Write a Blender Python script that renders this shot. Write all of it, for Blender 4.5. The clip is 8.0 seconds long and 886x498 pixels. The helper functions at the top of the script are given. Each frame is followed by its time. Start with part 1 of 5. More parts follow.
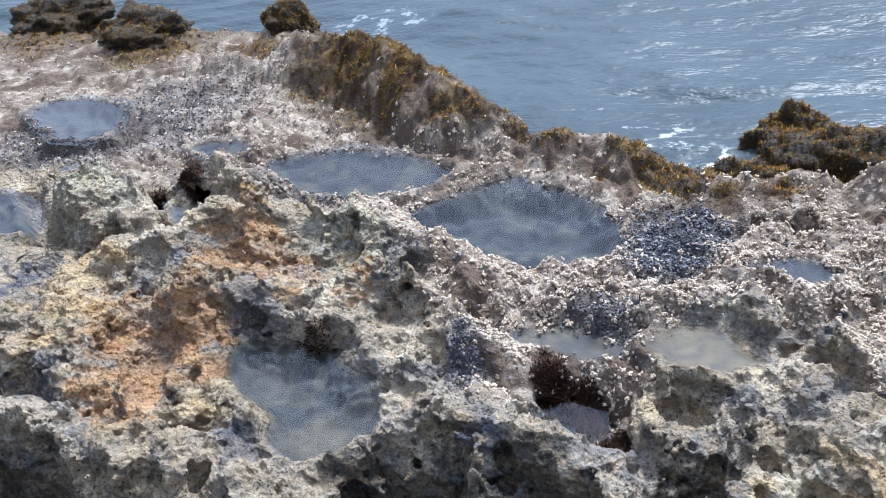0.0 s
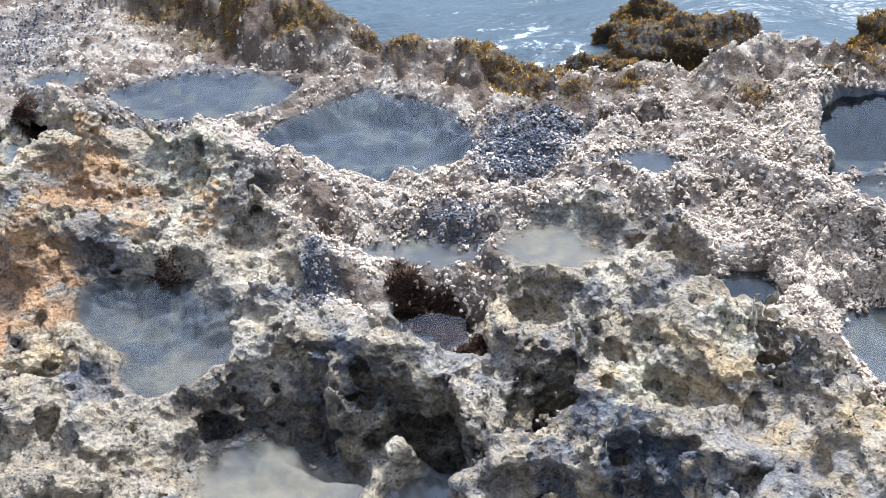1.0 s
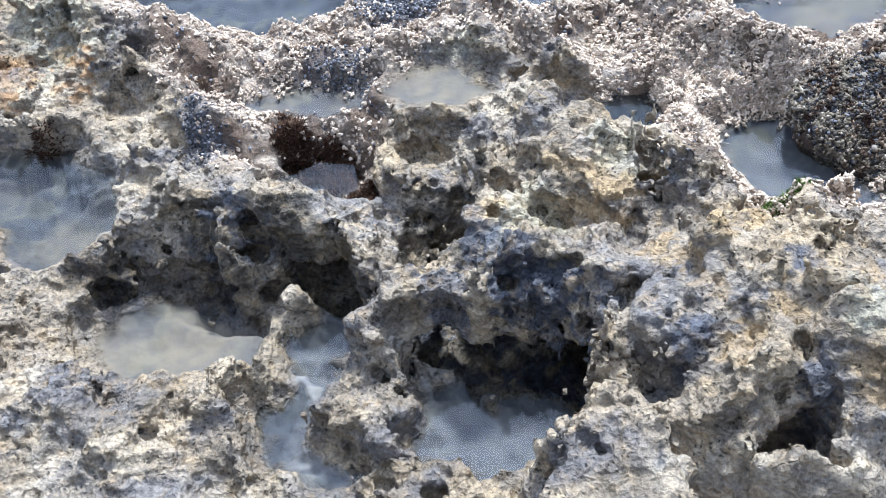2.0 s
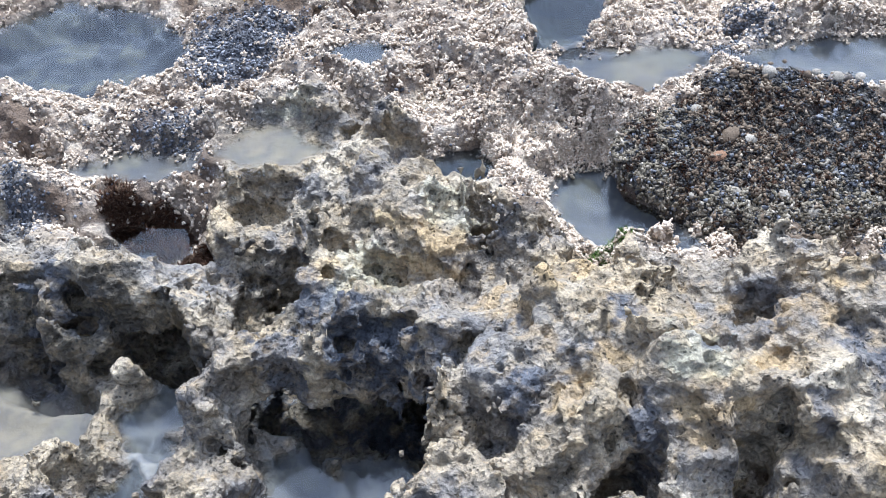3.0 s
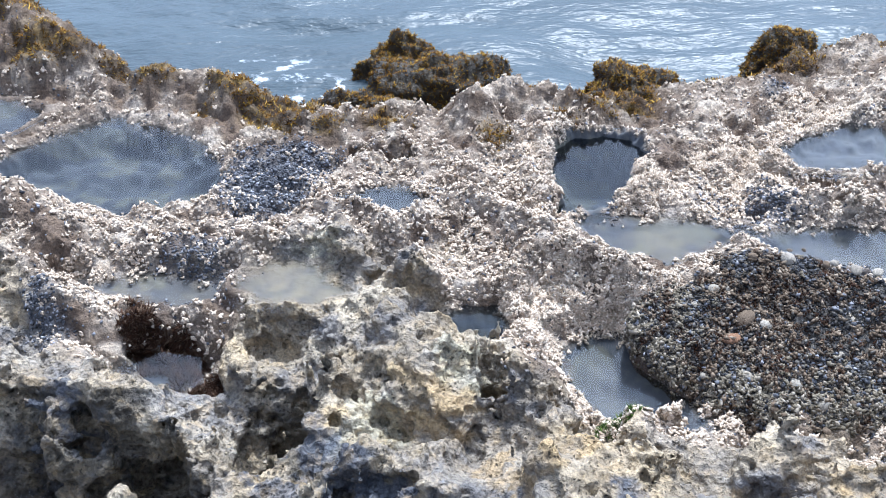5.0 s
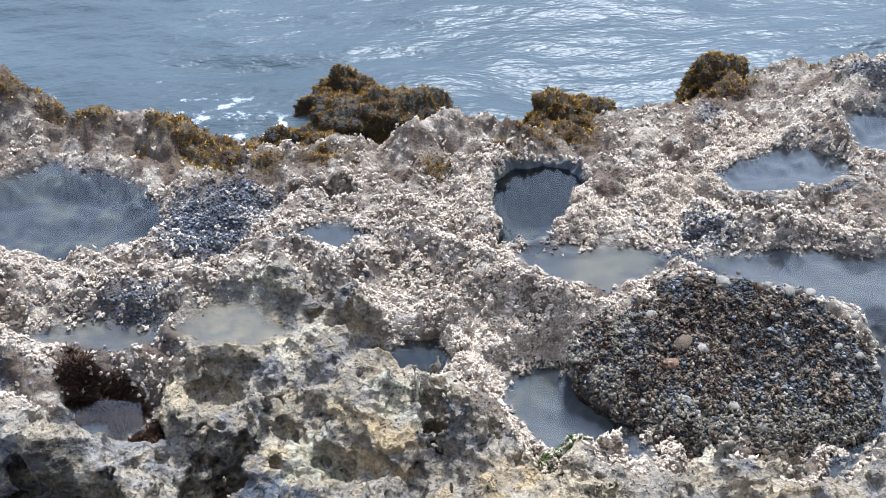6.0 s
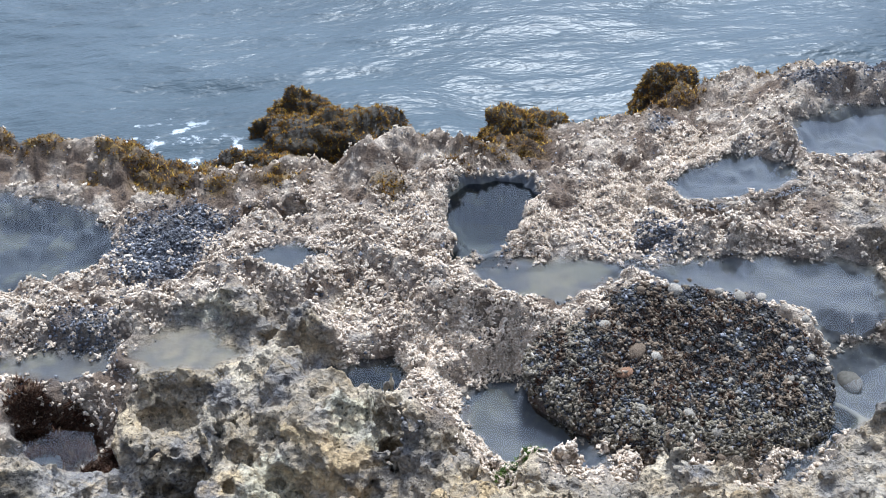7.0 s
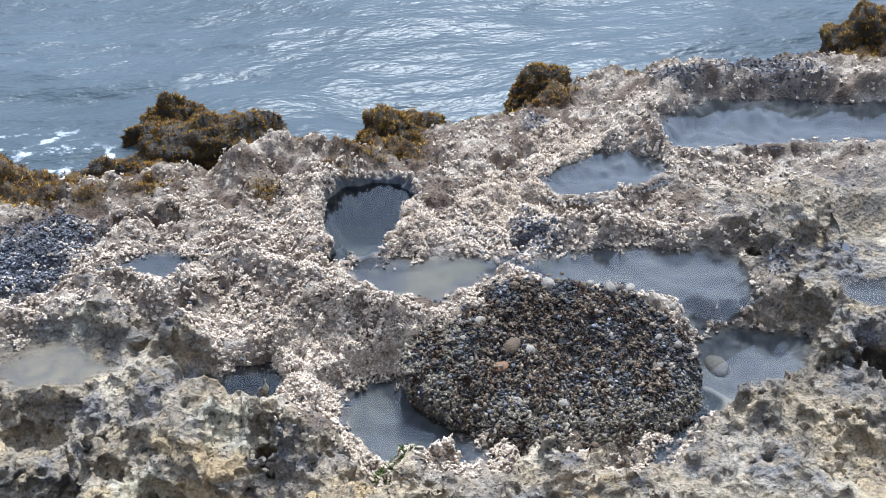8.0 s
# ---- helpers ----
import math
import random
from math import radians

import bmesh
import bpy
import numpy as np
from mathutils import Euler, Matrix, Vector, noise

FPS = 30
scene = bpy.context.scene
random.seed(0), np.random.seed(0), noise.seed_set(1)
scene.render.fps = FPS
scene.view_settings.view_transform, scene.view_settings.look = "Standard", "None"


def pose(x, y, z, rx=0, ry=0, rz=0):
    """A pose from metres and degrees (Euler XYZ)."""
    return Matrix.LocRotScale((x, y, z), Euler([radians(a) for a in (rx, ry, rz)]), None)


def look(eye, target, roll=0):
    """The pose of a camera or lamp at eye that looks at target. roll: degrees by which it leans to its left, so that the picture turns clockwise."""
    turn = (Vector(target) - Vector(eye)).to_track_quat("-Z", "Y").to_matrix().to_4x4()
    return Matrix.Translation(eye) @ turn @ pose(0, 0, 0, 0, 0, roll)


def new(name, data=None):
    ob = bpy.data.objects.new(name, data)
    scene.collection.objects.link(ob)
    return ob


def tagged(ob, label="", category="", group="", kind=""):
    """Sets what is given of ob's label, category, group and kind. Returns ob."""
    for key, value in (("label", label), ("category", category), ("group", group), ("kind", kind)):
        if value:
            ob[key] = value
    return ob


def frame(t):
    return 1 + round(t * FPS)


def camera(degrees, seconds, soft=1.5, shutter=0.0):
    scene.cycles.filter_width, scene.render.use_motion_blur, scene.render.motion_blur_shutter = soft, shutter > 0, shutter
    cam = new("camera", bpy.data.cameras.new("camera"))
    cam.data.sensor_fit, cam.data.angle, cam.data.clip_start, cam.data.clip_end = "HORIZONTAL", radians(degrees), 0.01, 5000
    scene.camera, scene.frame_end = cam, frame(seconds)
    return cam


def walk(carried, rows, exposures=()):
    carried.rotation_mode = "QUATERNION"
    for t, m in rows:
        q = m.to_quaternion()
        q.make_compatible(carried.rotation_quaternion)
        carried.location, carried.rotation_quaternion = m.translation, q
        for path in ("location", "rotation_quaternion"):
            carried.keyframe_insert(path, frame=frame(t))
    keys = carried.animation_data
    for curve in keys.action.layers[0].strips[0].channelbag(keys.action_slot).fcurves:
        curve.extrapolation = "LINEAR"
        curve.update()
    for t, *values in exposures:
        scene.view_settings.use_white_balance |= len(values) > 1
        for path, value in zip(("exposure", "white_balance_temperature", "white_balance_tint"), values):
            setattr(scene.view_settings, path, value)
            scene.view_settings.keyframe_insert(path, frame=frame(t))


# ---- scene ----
cam = camera(49.52, 8.0, 1.0)
PATH = [
    (0, pose(-0.253, -0.075, 1.572, 57.51, 8.29, 16.23)),
    (0.5, pose(-0.177, -0.047, 1.529, 53.59, 8.39, 13.88)),
    (1, pose(-0.137, -0.013, 1.519, 51.38, 8.69, 8.55)),
    (1.5, pose(-0.125, -0.027, 1.490, 48.12, 8.11, 5.31)),
    (2, pose(-0.057, -0.050, 1.438, 43.08, 8.98, 2.20)),
    (2.2, pose(-0.026, -0.041, 1.444, 43.06, 8.28, -0.13)),
    (3.3, pose(0.008, -0.028, 1.429, 45.46, 4.75, -5.57)),
    (3.5, pose(0.004, -0.034, 1.423, 45.42, 4.74, -5.50)),
    (4, pose(-0.010, -0.016, 1.466, 45.51, 2.59, -3.09)),
    (4.5, pose(0.000, -0.000, 1.500, 48.83, 1.17, -1.02)),
    (5, pose(0.016, 0.012, 1.524, 52.14, 1.56, -0.88)),
    (5.2, pose(0.028, 0.013, 1.521, 52.82, 1.79, -0.93)),
    (6.3, pose(0.084, 0.016, 1.544, 53.91, 1.73, -4.94)),
    (6.5, pose(0.094, 0.016, 1.539, 54.19, 1.80, -5.23)),
    (7, pose(0.119, 0.009, 1.531, 54.74, 2.35, -6.38)),
    (7.5, pose(0.157, -0.000, 1.522, 54.81, 0.71, -10.68)),
    (8, pose(0.178, -0.009, 1.522, 54.88, 0.57, -12.44)),
]
walk(cam, PATH, ((0, 0.26, 5080, 10), (0.5, 0.48, 5080, 10), (1.5, 0.6, 5060, 10), (5, 0.58, 5020, 10), (6.5, 0.26, 5100, 9), (8, 0.26, 5100, 9)))

# ---- light ----
SUN_EL, SUN_AZ = 57.0, 18.0      # degrees; azimuth from +y towards +x
world = bpy.data.worlds.new("sky")
scene.world = world
world.use_nodes = True
wn, wl = world.node_tree.nodes, world.node_tree.links
wn.clear()
sky = wn.new("ShaderNodeTexSky")
sky.sky_type, sky.sun_disc = "NISHITA", False
sky.sun_elevation, sky.sun_rotation = radians(SUN_EL), radians(SUN_AZ)
sky.air_density, sky.dust_density, sky.ozone_density = 1.0, 1.5, 1.0
bg = wn.new("ShaderNodeBackground")
bg.inputs["Strength"].default_value = 0.053
wout = wn.new("ShaderNodeOutputWorld")
# broken cloud all round the sky
where = wn.new("ShaderNodeTexCoord")
puff = wn.new("ShaderNodeTexNoise")
puff.inputs["Scale"].default_value, puff.inputs["Detail"].default_value, puff.inputs["Roughness"].default_value = 2.2, 3.0, 0.5
wl.new(where.outputs["Generated"], puff.inputs["Vector"])
cover = wn.new("ShaderNodeMapRange")
cover.inputs[1].default_value, cover.inputs[2].default_value = 0.1, 0.52
wl.new(puff.outputs["Fac"], cover.inputs[0])
clouds = wn.new("ShaderNodeMix")
clouds.data_type = "RGBA"
clouds.inputs[7].default_value = (19.5, 20.0, 21.6, 1)
# the cloud thins out away from the sun
thin = wn.new("ShaderNodeMapRange")
thin.interpolation_type = "SMOOTHSTEP"
for i, v in ((1, -0.35), (2, 0.75), (3, 0.03), (4, 1.0)):
    thin.inputs[i].default_value = v
veil = wn.new("ShaderNodeMath")
veil.operation = "MULTIPLY"
wl.new(cover.outputs[0], veil.inputs[0])
wl.new(thin.outputs[0], veil.inputs[1])
wl.new(veil.outputs[0], clouds.inputs[0])
wl.new(sky.outputs[0], clouds.inputs[6])
# thin cloud glows towards the sun
towards = wn.new("ShaderNodeVectorMath")
towards.operation = "DOT_PRODUCT"
wl.new(where.outputs["Generated"], towards.inputs[0])
towards.inputs[1].default_value = (math.cos(radians(SUN_EL)) * math.sin(radians(SUN_AZ)), math.cos(radians(SUN_EL)) * math.cos(radians(SUN_AZ)), math.sin(radians(SUN_EL)))
glow = wn.new("ShaderNodeMapRange")
glow.interpolation_type = "SMOOTHSTEP"
for i, v in ((1, 0.7), (2, 1.0), (3, 1.0), (4, 2.0)):
    glow.inputs[i].default_value = v
wl.new(towards.outputs["Value"], glow.inputs[0])
wl.new(towards.outputs["Value"], thin.inputs[0])
lit = wn.new("ShaderNodeVectorMath")
lit.operation = "SCALE"
wl.new(clouds.outputs[2], lit.inputs[0])
wl.new(glow.outputs[0], lit.inputs["Scale"])
wl.new(lit.outputs[0], bg.inputs[0])
wl.new(bg.outputs[0], wout.inputs[0])
sun_data = bpy.data.lights.new("sun", "SUN")
sun_data.energy, sun_data.angle, sun_data.color = 5.4, radians(7), (1.0, 0.91, 0.76)
sun = new("sun", sun_data)
sx = math.cos(radians(SUN_EL)) * math.sin(radians(SUN_AZ))
sy = math.cos(radians(SUN_EL)) * math.cos(radians(SUN_AZ))
sun.matrix_world = look((sx * 20, sy * 20, math.sin(radians(SUN_EL)) * 20), (0, 0, 0))

# ---- materials ----


class Nodes:
    """A small builder for node materials."""

    def __init__(self, name):
        self.mat = bpy.data.materials.new(name)
        self.mat.use_nodes = True
        self.tree = self.mat.node_tree
        self.tree.nodes.clear()
        self.out = self.tree.nodes.new("ShaderNodeOutputMaterial")
        self.co = self.add("ShaderNodeTexCoord").outputs["Object"]

    def add(self, kind, **sockets):
        n = self.tree.nodes.new(kind)
        for k, v in sockets.items():
            self.put(n.inputs[k.replace("_", " ")], v)
        return n

    def put(self, socket, v):
        if isinstance(v, bpy.types.NodeSocket):
            self.tree.links.new(v, socket)
        elif isinstance(v, tuple) and len(v) == 3 and socket.type == "RGBA":
            socket.default_value = (*v, 1)
        else:
            socket.default_value = v

    def noise(self, scale, detail=4.0, rough=0.55, co=None):
        n = self.add("ShaderNodeTexNoise", Scale=scale, Detail=detail, Roughness=rough)
        self.tree.links.new(co or self.co, n.inputs["Vector"])
        return n.outputs["Fac"]

    def cells(self, scale, co=None):
        n = self.add("ShaderNodeTexVoronoi", Scale=scale)
        self.tree.links.new(co or self.co, n.inputs["Vector"])
        return n.outputs["Distance"]

    def span(self, v, a, b, lo=0.0, hi=1.0):
        n = self.add("ShaderNodeMapRange")
        for i, x in enumerate((v, a, b, lo, hi)):
            self.put(n.inputs[i], x)
        return n.outputs[0]

    def math(self, op, a, b=0.0):
        n = self.tree.nodes.new("ShaderNodeMath")
        n.operation = op
        self.put(n.inputs[0], a)
        self.put(n.inputs[1], b)
        return n.outputs[0]

    def mix(self, fac, a, b, blend="MIX"):
        n = self.tree.nodes.new("ShaderNodeMix")
        n.data_type, n.blend_type = "RGBA", blend
        self.put(n.inputs[0], fac)
        self.put(n.inputs[6], a)
        self.put(n.inputs[7], b)
        return n.outputs[2]

    def attribute(self, name, out="Fac"):
        n = self.tree.nodes.new("ShaderNodeAttribute")
        n.attribute_name = name
        return n.outputs[out]

    def bump(self, h, strength, distance, after=None):
        n = self.add("ShaderNodeBump", Strength=strength, Distance=distance, Height=h)
        if after is not None:
            self.put(n.inputs["Normal"], after)
        return n.outputs[0]

    def surface(self, colour, rough, normal=None, **more):
        p = self.add("ShaderNodeBsdfPrincipled")
        self.put(p.inputs["Base Color"], colour)
        self.put(p.inputs["Roughness"], rough)
        if normal is not None:
            self.put(p.inputs["Normal"], normal)
        for k, v in more.items():
            self.put(p.inputs[k.replace("_", " ")], v)
        self.tree.links.new(p.outputs[0], self.out.inputs[0])
        return self.mat


def rock_material():
    """Shore limestone: zone tints ride on the mesh, grain and honeycomb pitting come from noise."""
    n = Nodes("shore_rock")
    tint = n.attribute("tint", "Color")
    karst = n.attribute("karst")
    wet = n.attribute("wet")
    bend = n.add("ShaderNodeTexNoise", Scale=45.0, Detail=3.0)
    n.put(bend.inputs["Vector"], n.co)
    shift = n.tree.nodes.new("ShaderNodeVectorMath")
    shift.operation = "MULTIPLY_ADD"
    n.put(shift.inputs[0], bend.outputs["Color"])
    shift.inputs[1].default_value = (0.022, 0.022, 0.022)
    n.put(shift.inputs[2], n.co)
    bent = shift.outputs[0]
    fine = n.noise(150, 5, 0.6)
    mid = n.noise(34, 5, 0.6)
    grain = n.noise(420, 3, 0.6)
    comb = n.cells(60, bent)
    c = n.mix(n.math("MULTIPLY", n.span(n.noise(24, 5, 0.65), 0.5, 0.66), n.math("MULTIPLY", karst, 0.5)), tint, (0.5, 0.38, 0.22))
    c = n.mix(n.math("MULTIPLY", n.span(n.noise(17, 5, 0.65), 0.52, 0.66), n.math("MULTIPLY", karst, 0.4)), c, (0.15, 0.17, 0.21))
    c = n.mix(1.0, c, n.mix(n.span(mid, 0.34, 0.68), (0.7, 0.7, 0.72), (1.22, 1.18, 1.1)), "MULTIPLY")
    c = n.mix(1.0, c, n.mix(n.span(fine, 0.35, 0.65), (0.7, 0.7, 0.72), (1.22, 1.2, 1.16)), "MULTIPLY")
    # pinholes: their inner shade is painted near-black and the bump sinks them
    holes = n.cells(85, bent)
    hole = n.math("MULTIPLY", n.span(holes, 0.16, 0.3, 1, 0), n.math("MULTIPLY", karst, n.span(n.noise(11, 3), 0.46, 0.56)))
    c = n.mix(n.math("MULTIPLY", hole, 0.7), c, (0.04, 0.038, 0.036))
    soft = n.mix(n.span(n.noise(26, 6, 0.7), 0.46, 0.56), n.mix(1.0, tint, (0.88, 0.89, 0.92), "MULTIPLY"), n.mix(1.0, tint, (1.1, 1.09, 1.03), "MULTIPLY"))
    c = n.mix(n.attribute("silt"), c, soft)
    c = n.mix(n.math("MULTIPLY", wet, 0.4), c, n.mix(1.0, c, (0.4, 0.4, 0.42), "MULTIPLY"))
    h = n.math("ADD", n.math("MULTIPLY", fine, 0.45), n.math("MULTIPLY", mid, 0.5))
    h = n.math("ADD", h, n.math("MULTIPLY", comb, n.math("MULTIPLY", karst, 0.7)))
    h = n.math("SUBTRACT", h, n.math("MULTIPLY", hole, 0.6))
    calm = n.span(n.attribute("silt"), 0, 1.0, 1.0, 0.12)
    b = n.bump(h, calm, 0.022)
    b = n.bump(grain, n.math("MULTIPLY", calm, 0.6), 0.002, b)
    damp = n.math("MULTIPLY", wet, n.span(n.attribute("silt"), 0, 0.4, 1, 0))
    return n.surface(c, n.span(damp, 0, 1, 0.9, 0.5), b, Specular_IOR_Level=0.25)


def tuft_material(name, dark, light, tip, rough=0.85):
    n = Nodes(name)
    r = n.add("ShaderNodeNewGeometry").outputs["Random Per Island"]
    c = n.mix(n.span(r, 0.0, 1.0), dark, light)
    c = n.mix(n.span(n.math("FRACT", n.math("MULTIPLY", r, 17.3)), 0.72, 1.0), c, tip)
    c = n.mix(1.0, c, n.mix(n.span(n.noise(160, 4), 0.3, 0.7), (0.72, 0.72, 0.72), (1.2, 1.2, 1.2)), "MULTIPLY")
    c = n.mix(1.0, c, n.mix(n.span(n.noise(5, 3), 0.35, 0.65), (0.8, 0.78, 0.76), (1.1, 1.1, 1.1)), "MULTIPLY")
    return n.surface(c, rough, n.bump(n.noise(300, 4), 0.5, 0.004), Specular_IOR_Level=0.08)


def pool_material(name, body, ior=1.33, rough=0.12):
    """Still water: a clear, faintly tinted body under a glossy film."""
    n = Nodes(name)
    t = n.add("ShaderNodeBsdfTransparent")
    n.put(t.inputs[0], body)
    g = n.add("ShaderNodeBsdfGlossy", Roughness=rough)
    n.put(g.inputs[0], (0.95, 0.97, 1.0))
    wave = n.bump(n.noise(3, 2), 0.015, 0.01)
    n.put(g.inputs["Normal"], wave)
    f = n.add("ShaderNodeFresnel", IOR=ior)
    n.put(f.inputs["Normal"], wave)
    m = n.add("ShaderNodeMixShader")
    n.put(m.inputs[0], f.outputs[0])
    n.put(m.inputs[1], t.outputs[0])
    n.put(m.inputs[2], g.outputs[0])
    n.put(n.out.inputs[0], m.outputs[0])
    return n.mat


def sea_material():
    n = Nodes("sea_water")
    foam = n.attribute("foam")
    lace = n.span(n.noise(9, 7, 0.7), 0.46, 0.6)
    f = n.span(n.math("ADD", foam, n.math("MULTIPLY", lace, n.span(foam, 0.0, 0.5))), 0.72, 1.3)
    c = n.mix(n.span(n.noise(0.9, 4), 0.3, 0.7), (0.04, 0.055, 0.064), (0.062, 0.082, 0.094))
    c = n.mix(f, c, (0.75, 0.78, 0.8))
    stretch = n.add("ShaderNodeMapping")
    stretch.inputs["Scale"].default_value = (1.0, 2.2, 1.0)
    n.put(stretch.inputs["Vector"], n.co)
    b = n.bump(n.noise(2.6, 4, 0.55, stretch.outputs[0]), 1.0, 0.04)
    b = n.bump(n.noise(9.0, 4, 0.55, stretch.outputs[0]), 0.8, 0.016, b)
    return n.surface(c, n.span(f, 0, 1, 0.36, 0.7), b, IOR=1.28)


def grit_material():
    n = Nodes("boulder_grit")
    c = n.mix(n.span(n.noise(30, 5), 0.3, 0.7), (0.035, 0.034, 0.036), (0.14, 0.12, 0.095))
    c = n.mix(n.span(n.noise(170, 5, 0.7), 0.5, 0.68), c, (0.3, 0.28, 0.25))
    c = n.mix(n.span(n.noise(9, 4), 0.5, 0.7), c, (0.1, 0.055, 0.035))
    return n.surface(c, 0.75, n.bump(n.noise(130, 6, 0.7), 1.0, 0.02), Specular_IOR_Level=0.4)


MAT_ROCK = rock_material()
MAT_GRIT = grit_material()
MAT_TURF = tuft_material("coralline_crust", (0.5, 0.4, 0.3), (0.66, 0.555, 0.435), (0.74, 0.65, 0.535))
MAT_GREYTURF = tuft_material("grey_mussel_crust", (0.05, 0.052, 0.06), (0.17, 0.175, 0.195), (0.36, 0.36, 0.39), 0.65)
MAT_WEED = tuft_material("brown_weed", (0.035, 0.016, 0.005), (0.24, 0.125, 0.02), (0.46, 0.31, 0.05), 0.7)
MAT_GREENWEED = tuft_material("green_weed", (0.02, 0.035, 0.008), (0.07, 0.12, 0.02), (0.14, 0.2, 0.04), 0.6)
MAT_REDWEED = tuft_material("red_weed", (0.02, 0.011, 0.008), (0.07, 0.035, 0.02), (0.17, 0.12, 0.08), 0.7)
MAT_POOL = pool_material("pool_water", (0.7, 0.725, 0.75), 1.33, 0.035)
MAT_SHALLOW = pool_material("shallow_water", (0.72, 0.735, 0.75), 1.33, 0.035)
MAT_FILM = pool_material("film_of_water", (0.84, 0.84, 0.84), 1.2)
MAT_DEEP = pool_material("dark_pool_water", (0.58, 0.61, 0.64), 1.33, 0.035)
MAT_SEA = sea_material()
MAT_BOULDER = tuft_material("dark_shell_grit", (0.02, 0.02, 0.024), (0.085, 0.078, 0.07), (0.2, 0.185, 0.16), 0.75)
MAT_DUNSHELL = tuft_material("dun_shell", (0.08, 0.06, 0.042), (0.2, 0.15, 0.105), (0.34, 0.28, 0.21), 0.6)
MAT_RUSTSHELL = tuft_material("rust_shell", (0.13, 0.07, 0.045), (0.24, 0.14, 0.085), (0.34, 0.24, 0.16), 0.6)
MAT_TURF2 = tuft_material("barnacle_crust", (0.1, 0.085, 0.06), (0.25, 0.215, 0.16), (0.42, 0.37, 0.3), 0.8)
MAT_SHELL = tuft_material("limpet_shell", (0.2, 0.175, 0.14), (0.38, 0.34, 0.28), (0.5, 0.46, 0.4), 0.6)

# ---- noise ----


def rnd(ix, iy, seed):
    h = (ix.astype(np.int64) * 374761393 + iy.astype(np.int64) * 668265263 + seed * 974634777) & 0xFFFFFFFF
    h = ((h ^ (h >> 13)) * 1274126177) & 0xFFFFFFFF
    h = ((h ^ (h >> 15)) * 2246822519) & 0xFFFFFFFF
    return ((h ^ (h >> 16)) & 0xFFFFFF) / 16777216.0


def vnoise(x, y, seed):
    ix, iy = np.floor(x), np.floor(y)
    u, v = x - ix, y - iy
    u, v = u * u * u * (u * (u * 6 - 15) + 10), v * v * v * (v * (v * 6 - 15) + 10)
    a, b = rnd(ix, iy, seed), rnd(ix + 1, iy, seed)
    c, d = rnd(ix, iy + 1, seed), rnd(ix + 1, iy + 1, seed)
    return ((a + (b - a) * u) * (1 - v) + (c + (d - c) * u) * v) * 2 - 1


def fbm(x, y, seed, octaves=4, gain=0.5):
    s, amp, tot = 0.0, 1.0, 0.0
    for i in range(octaves):
        s = s + amp * vnoise(x * 2 ** i + 13.7 * i, y * 2 ** i - 7.1 * i, seed + i)
        tot += amp
        amp *= gain
    return s / tot


def bowls(x, y, seed):
    """Distance to the nearest of scattered points, one a unit cell: bowls with sharp rims. Also a random value for each bowl."""
    ix, iy = np.floor(x), np.floor(y)
    best = np.full(x.shape, 9.0)
    who = np.zeros(x.shape)
    for dx in (-1, 0, 1):
        for dy in (-1, 0, 1):
            cx, cy = ix + dx, iy + dy
            px, py = cx + 0.1 + 0.8 * rnd(cx, cy, seed), cy + 0.1 + 0.8 * rnd(cx, cy, seed + 1)
            d = (x - px) ** 2 + (y - py) ** 2
            near = d < best
            best = np.where(near, d, best)
            who = np.where(near, rnd(cx, cy, seed + 2), who)
    return best, who


def step(v, a, b):
    t = np.clip((v - a) / (b - a), 0, 1)
    return t * t * (3 - 2 * t)


# ---- plan of the rock shelf ----
SEA = -0.25
EDGE_X = (-30, -4.6, -3.8, -3.3, -2.6, -2.1, -1.64, -1.41, -1.16, -0.99, -0.71, -0.48, -0.26, 0.12, 0.43, 0.78, 1.03, 1.38, 1.8, 2.3, 3.2, 30)
EDGE_Y = (8.0, 4.5, 4.34, 4.33, 4.29, 4.05, 3.67, 3.34, 3.13, 2.96, 2.96, 2.83, 2.77, 2.8, 2.78, 2.89, 2.9, 3.05, 3.07, 2.95, 3.2, 6.0)
BARE_X = (-30, -3.0, -2.2, -1.5, -1.2, -0.95, -0.7, -0.5, -0.4, -0.1, 0.05, 0.2, 0.32, 0.5, 0.95, 1.1, 1.35, 1.6, 30)
BARE_Y = (2.6, 2.75, 2.65, 2.36, 2.1, 1.72, 1.6, 1.75, 2.02, 2.0, 1.72, 1.5, 1.36, 1.28, 1.26, 1.42, 1.6, 2.0, 2.1)

BROAD, CRESTS, POOLS, HOLLOWS, HOLES, TINT_SPOTS = [], [], {}, [], [], {}


def terrace(z, wall, *outline):
    """A step of the rock at height z, its side wall metres wide."""
    BROAD.append((z, wall, outline))


def crest(right, left, *line):
    """A sharp crest along a line of (x, y, z), falling by these slopes to its right and left."""
    CRESTS.append((right, left, line))


def pool(name, level, depth, slope, *outline):
    POOLS[name] = (level, depth, slope, outline)


def hollow(z, wall, *outline):
    HOLLOWS.append((z, wall, outline))


def hole(x, y, r, depth):
    HOLES.append((x, y, r, depth))


def tint_spot(kind, x, y, r, strength):
    TINT_SPOTS.setdefault(kind, []).append((x, y, r, strength))


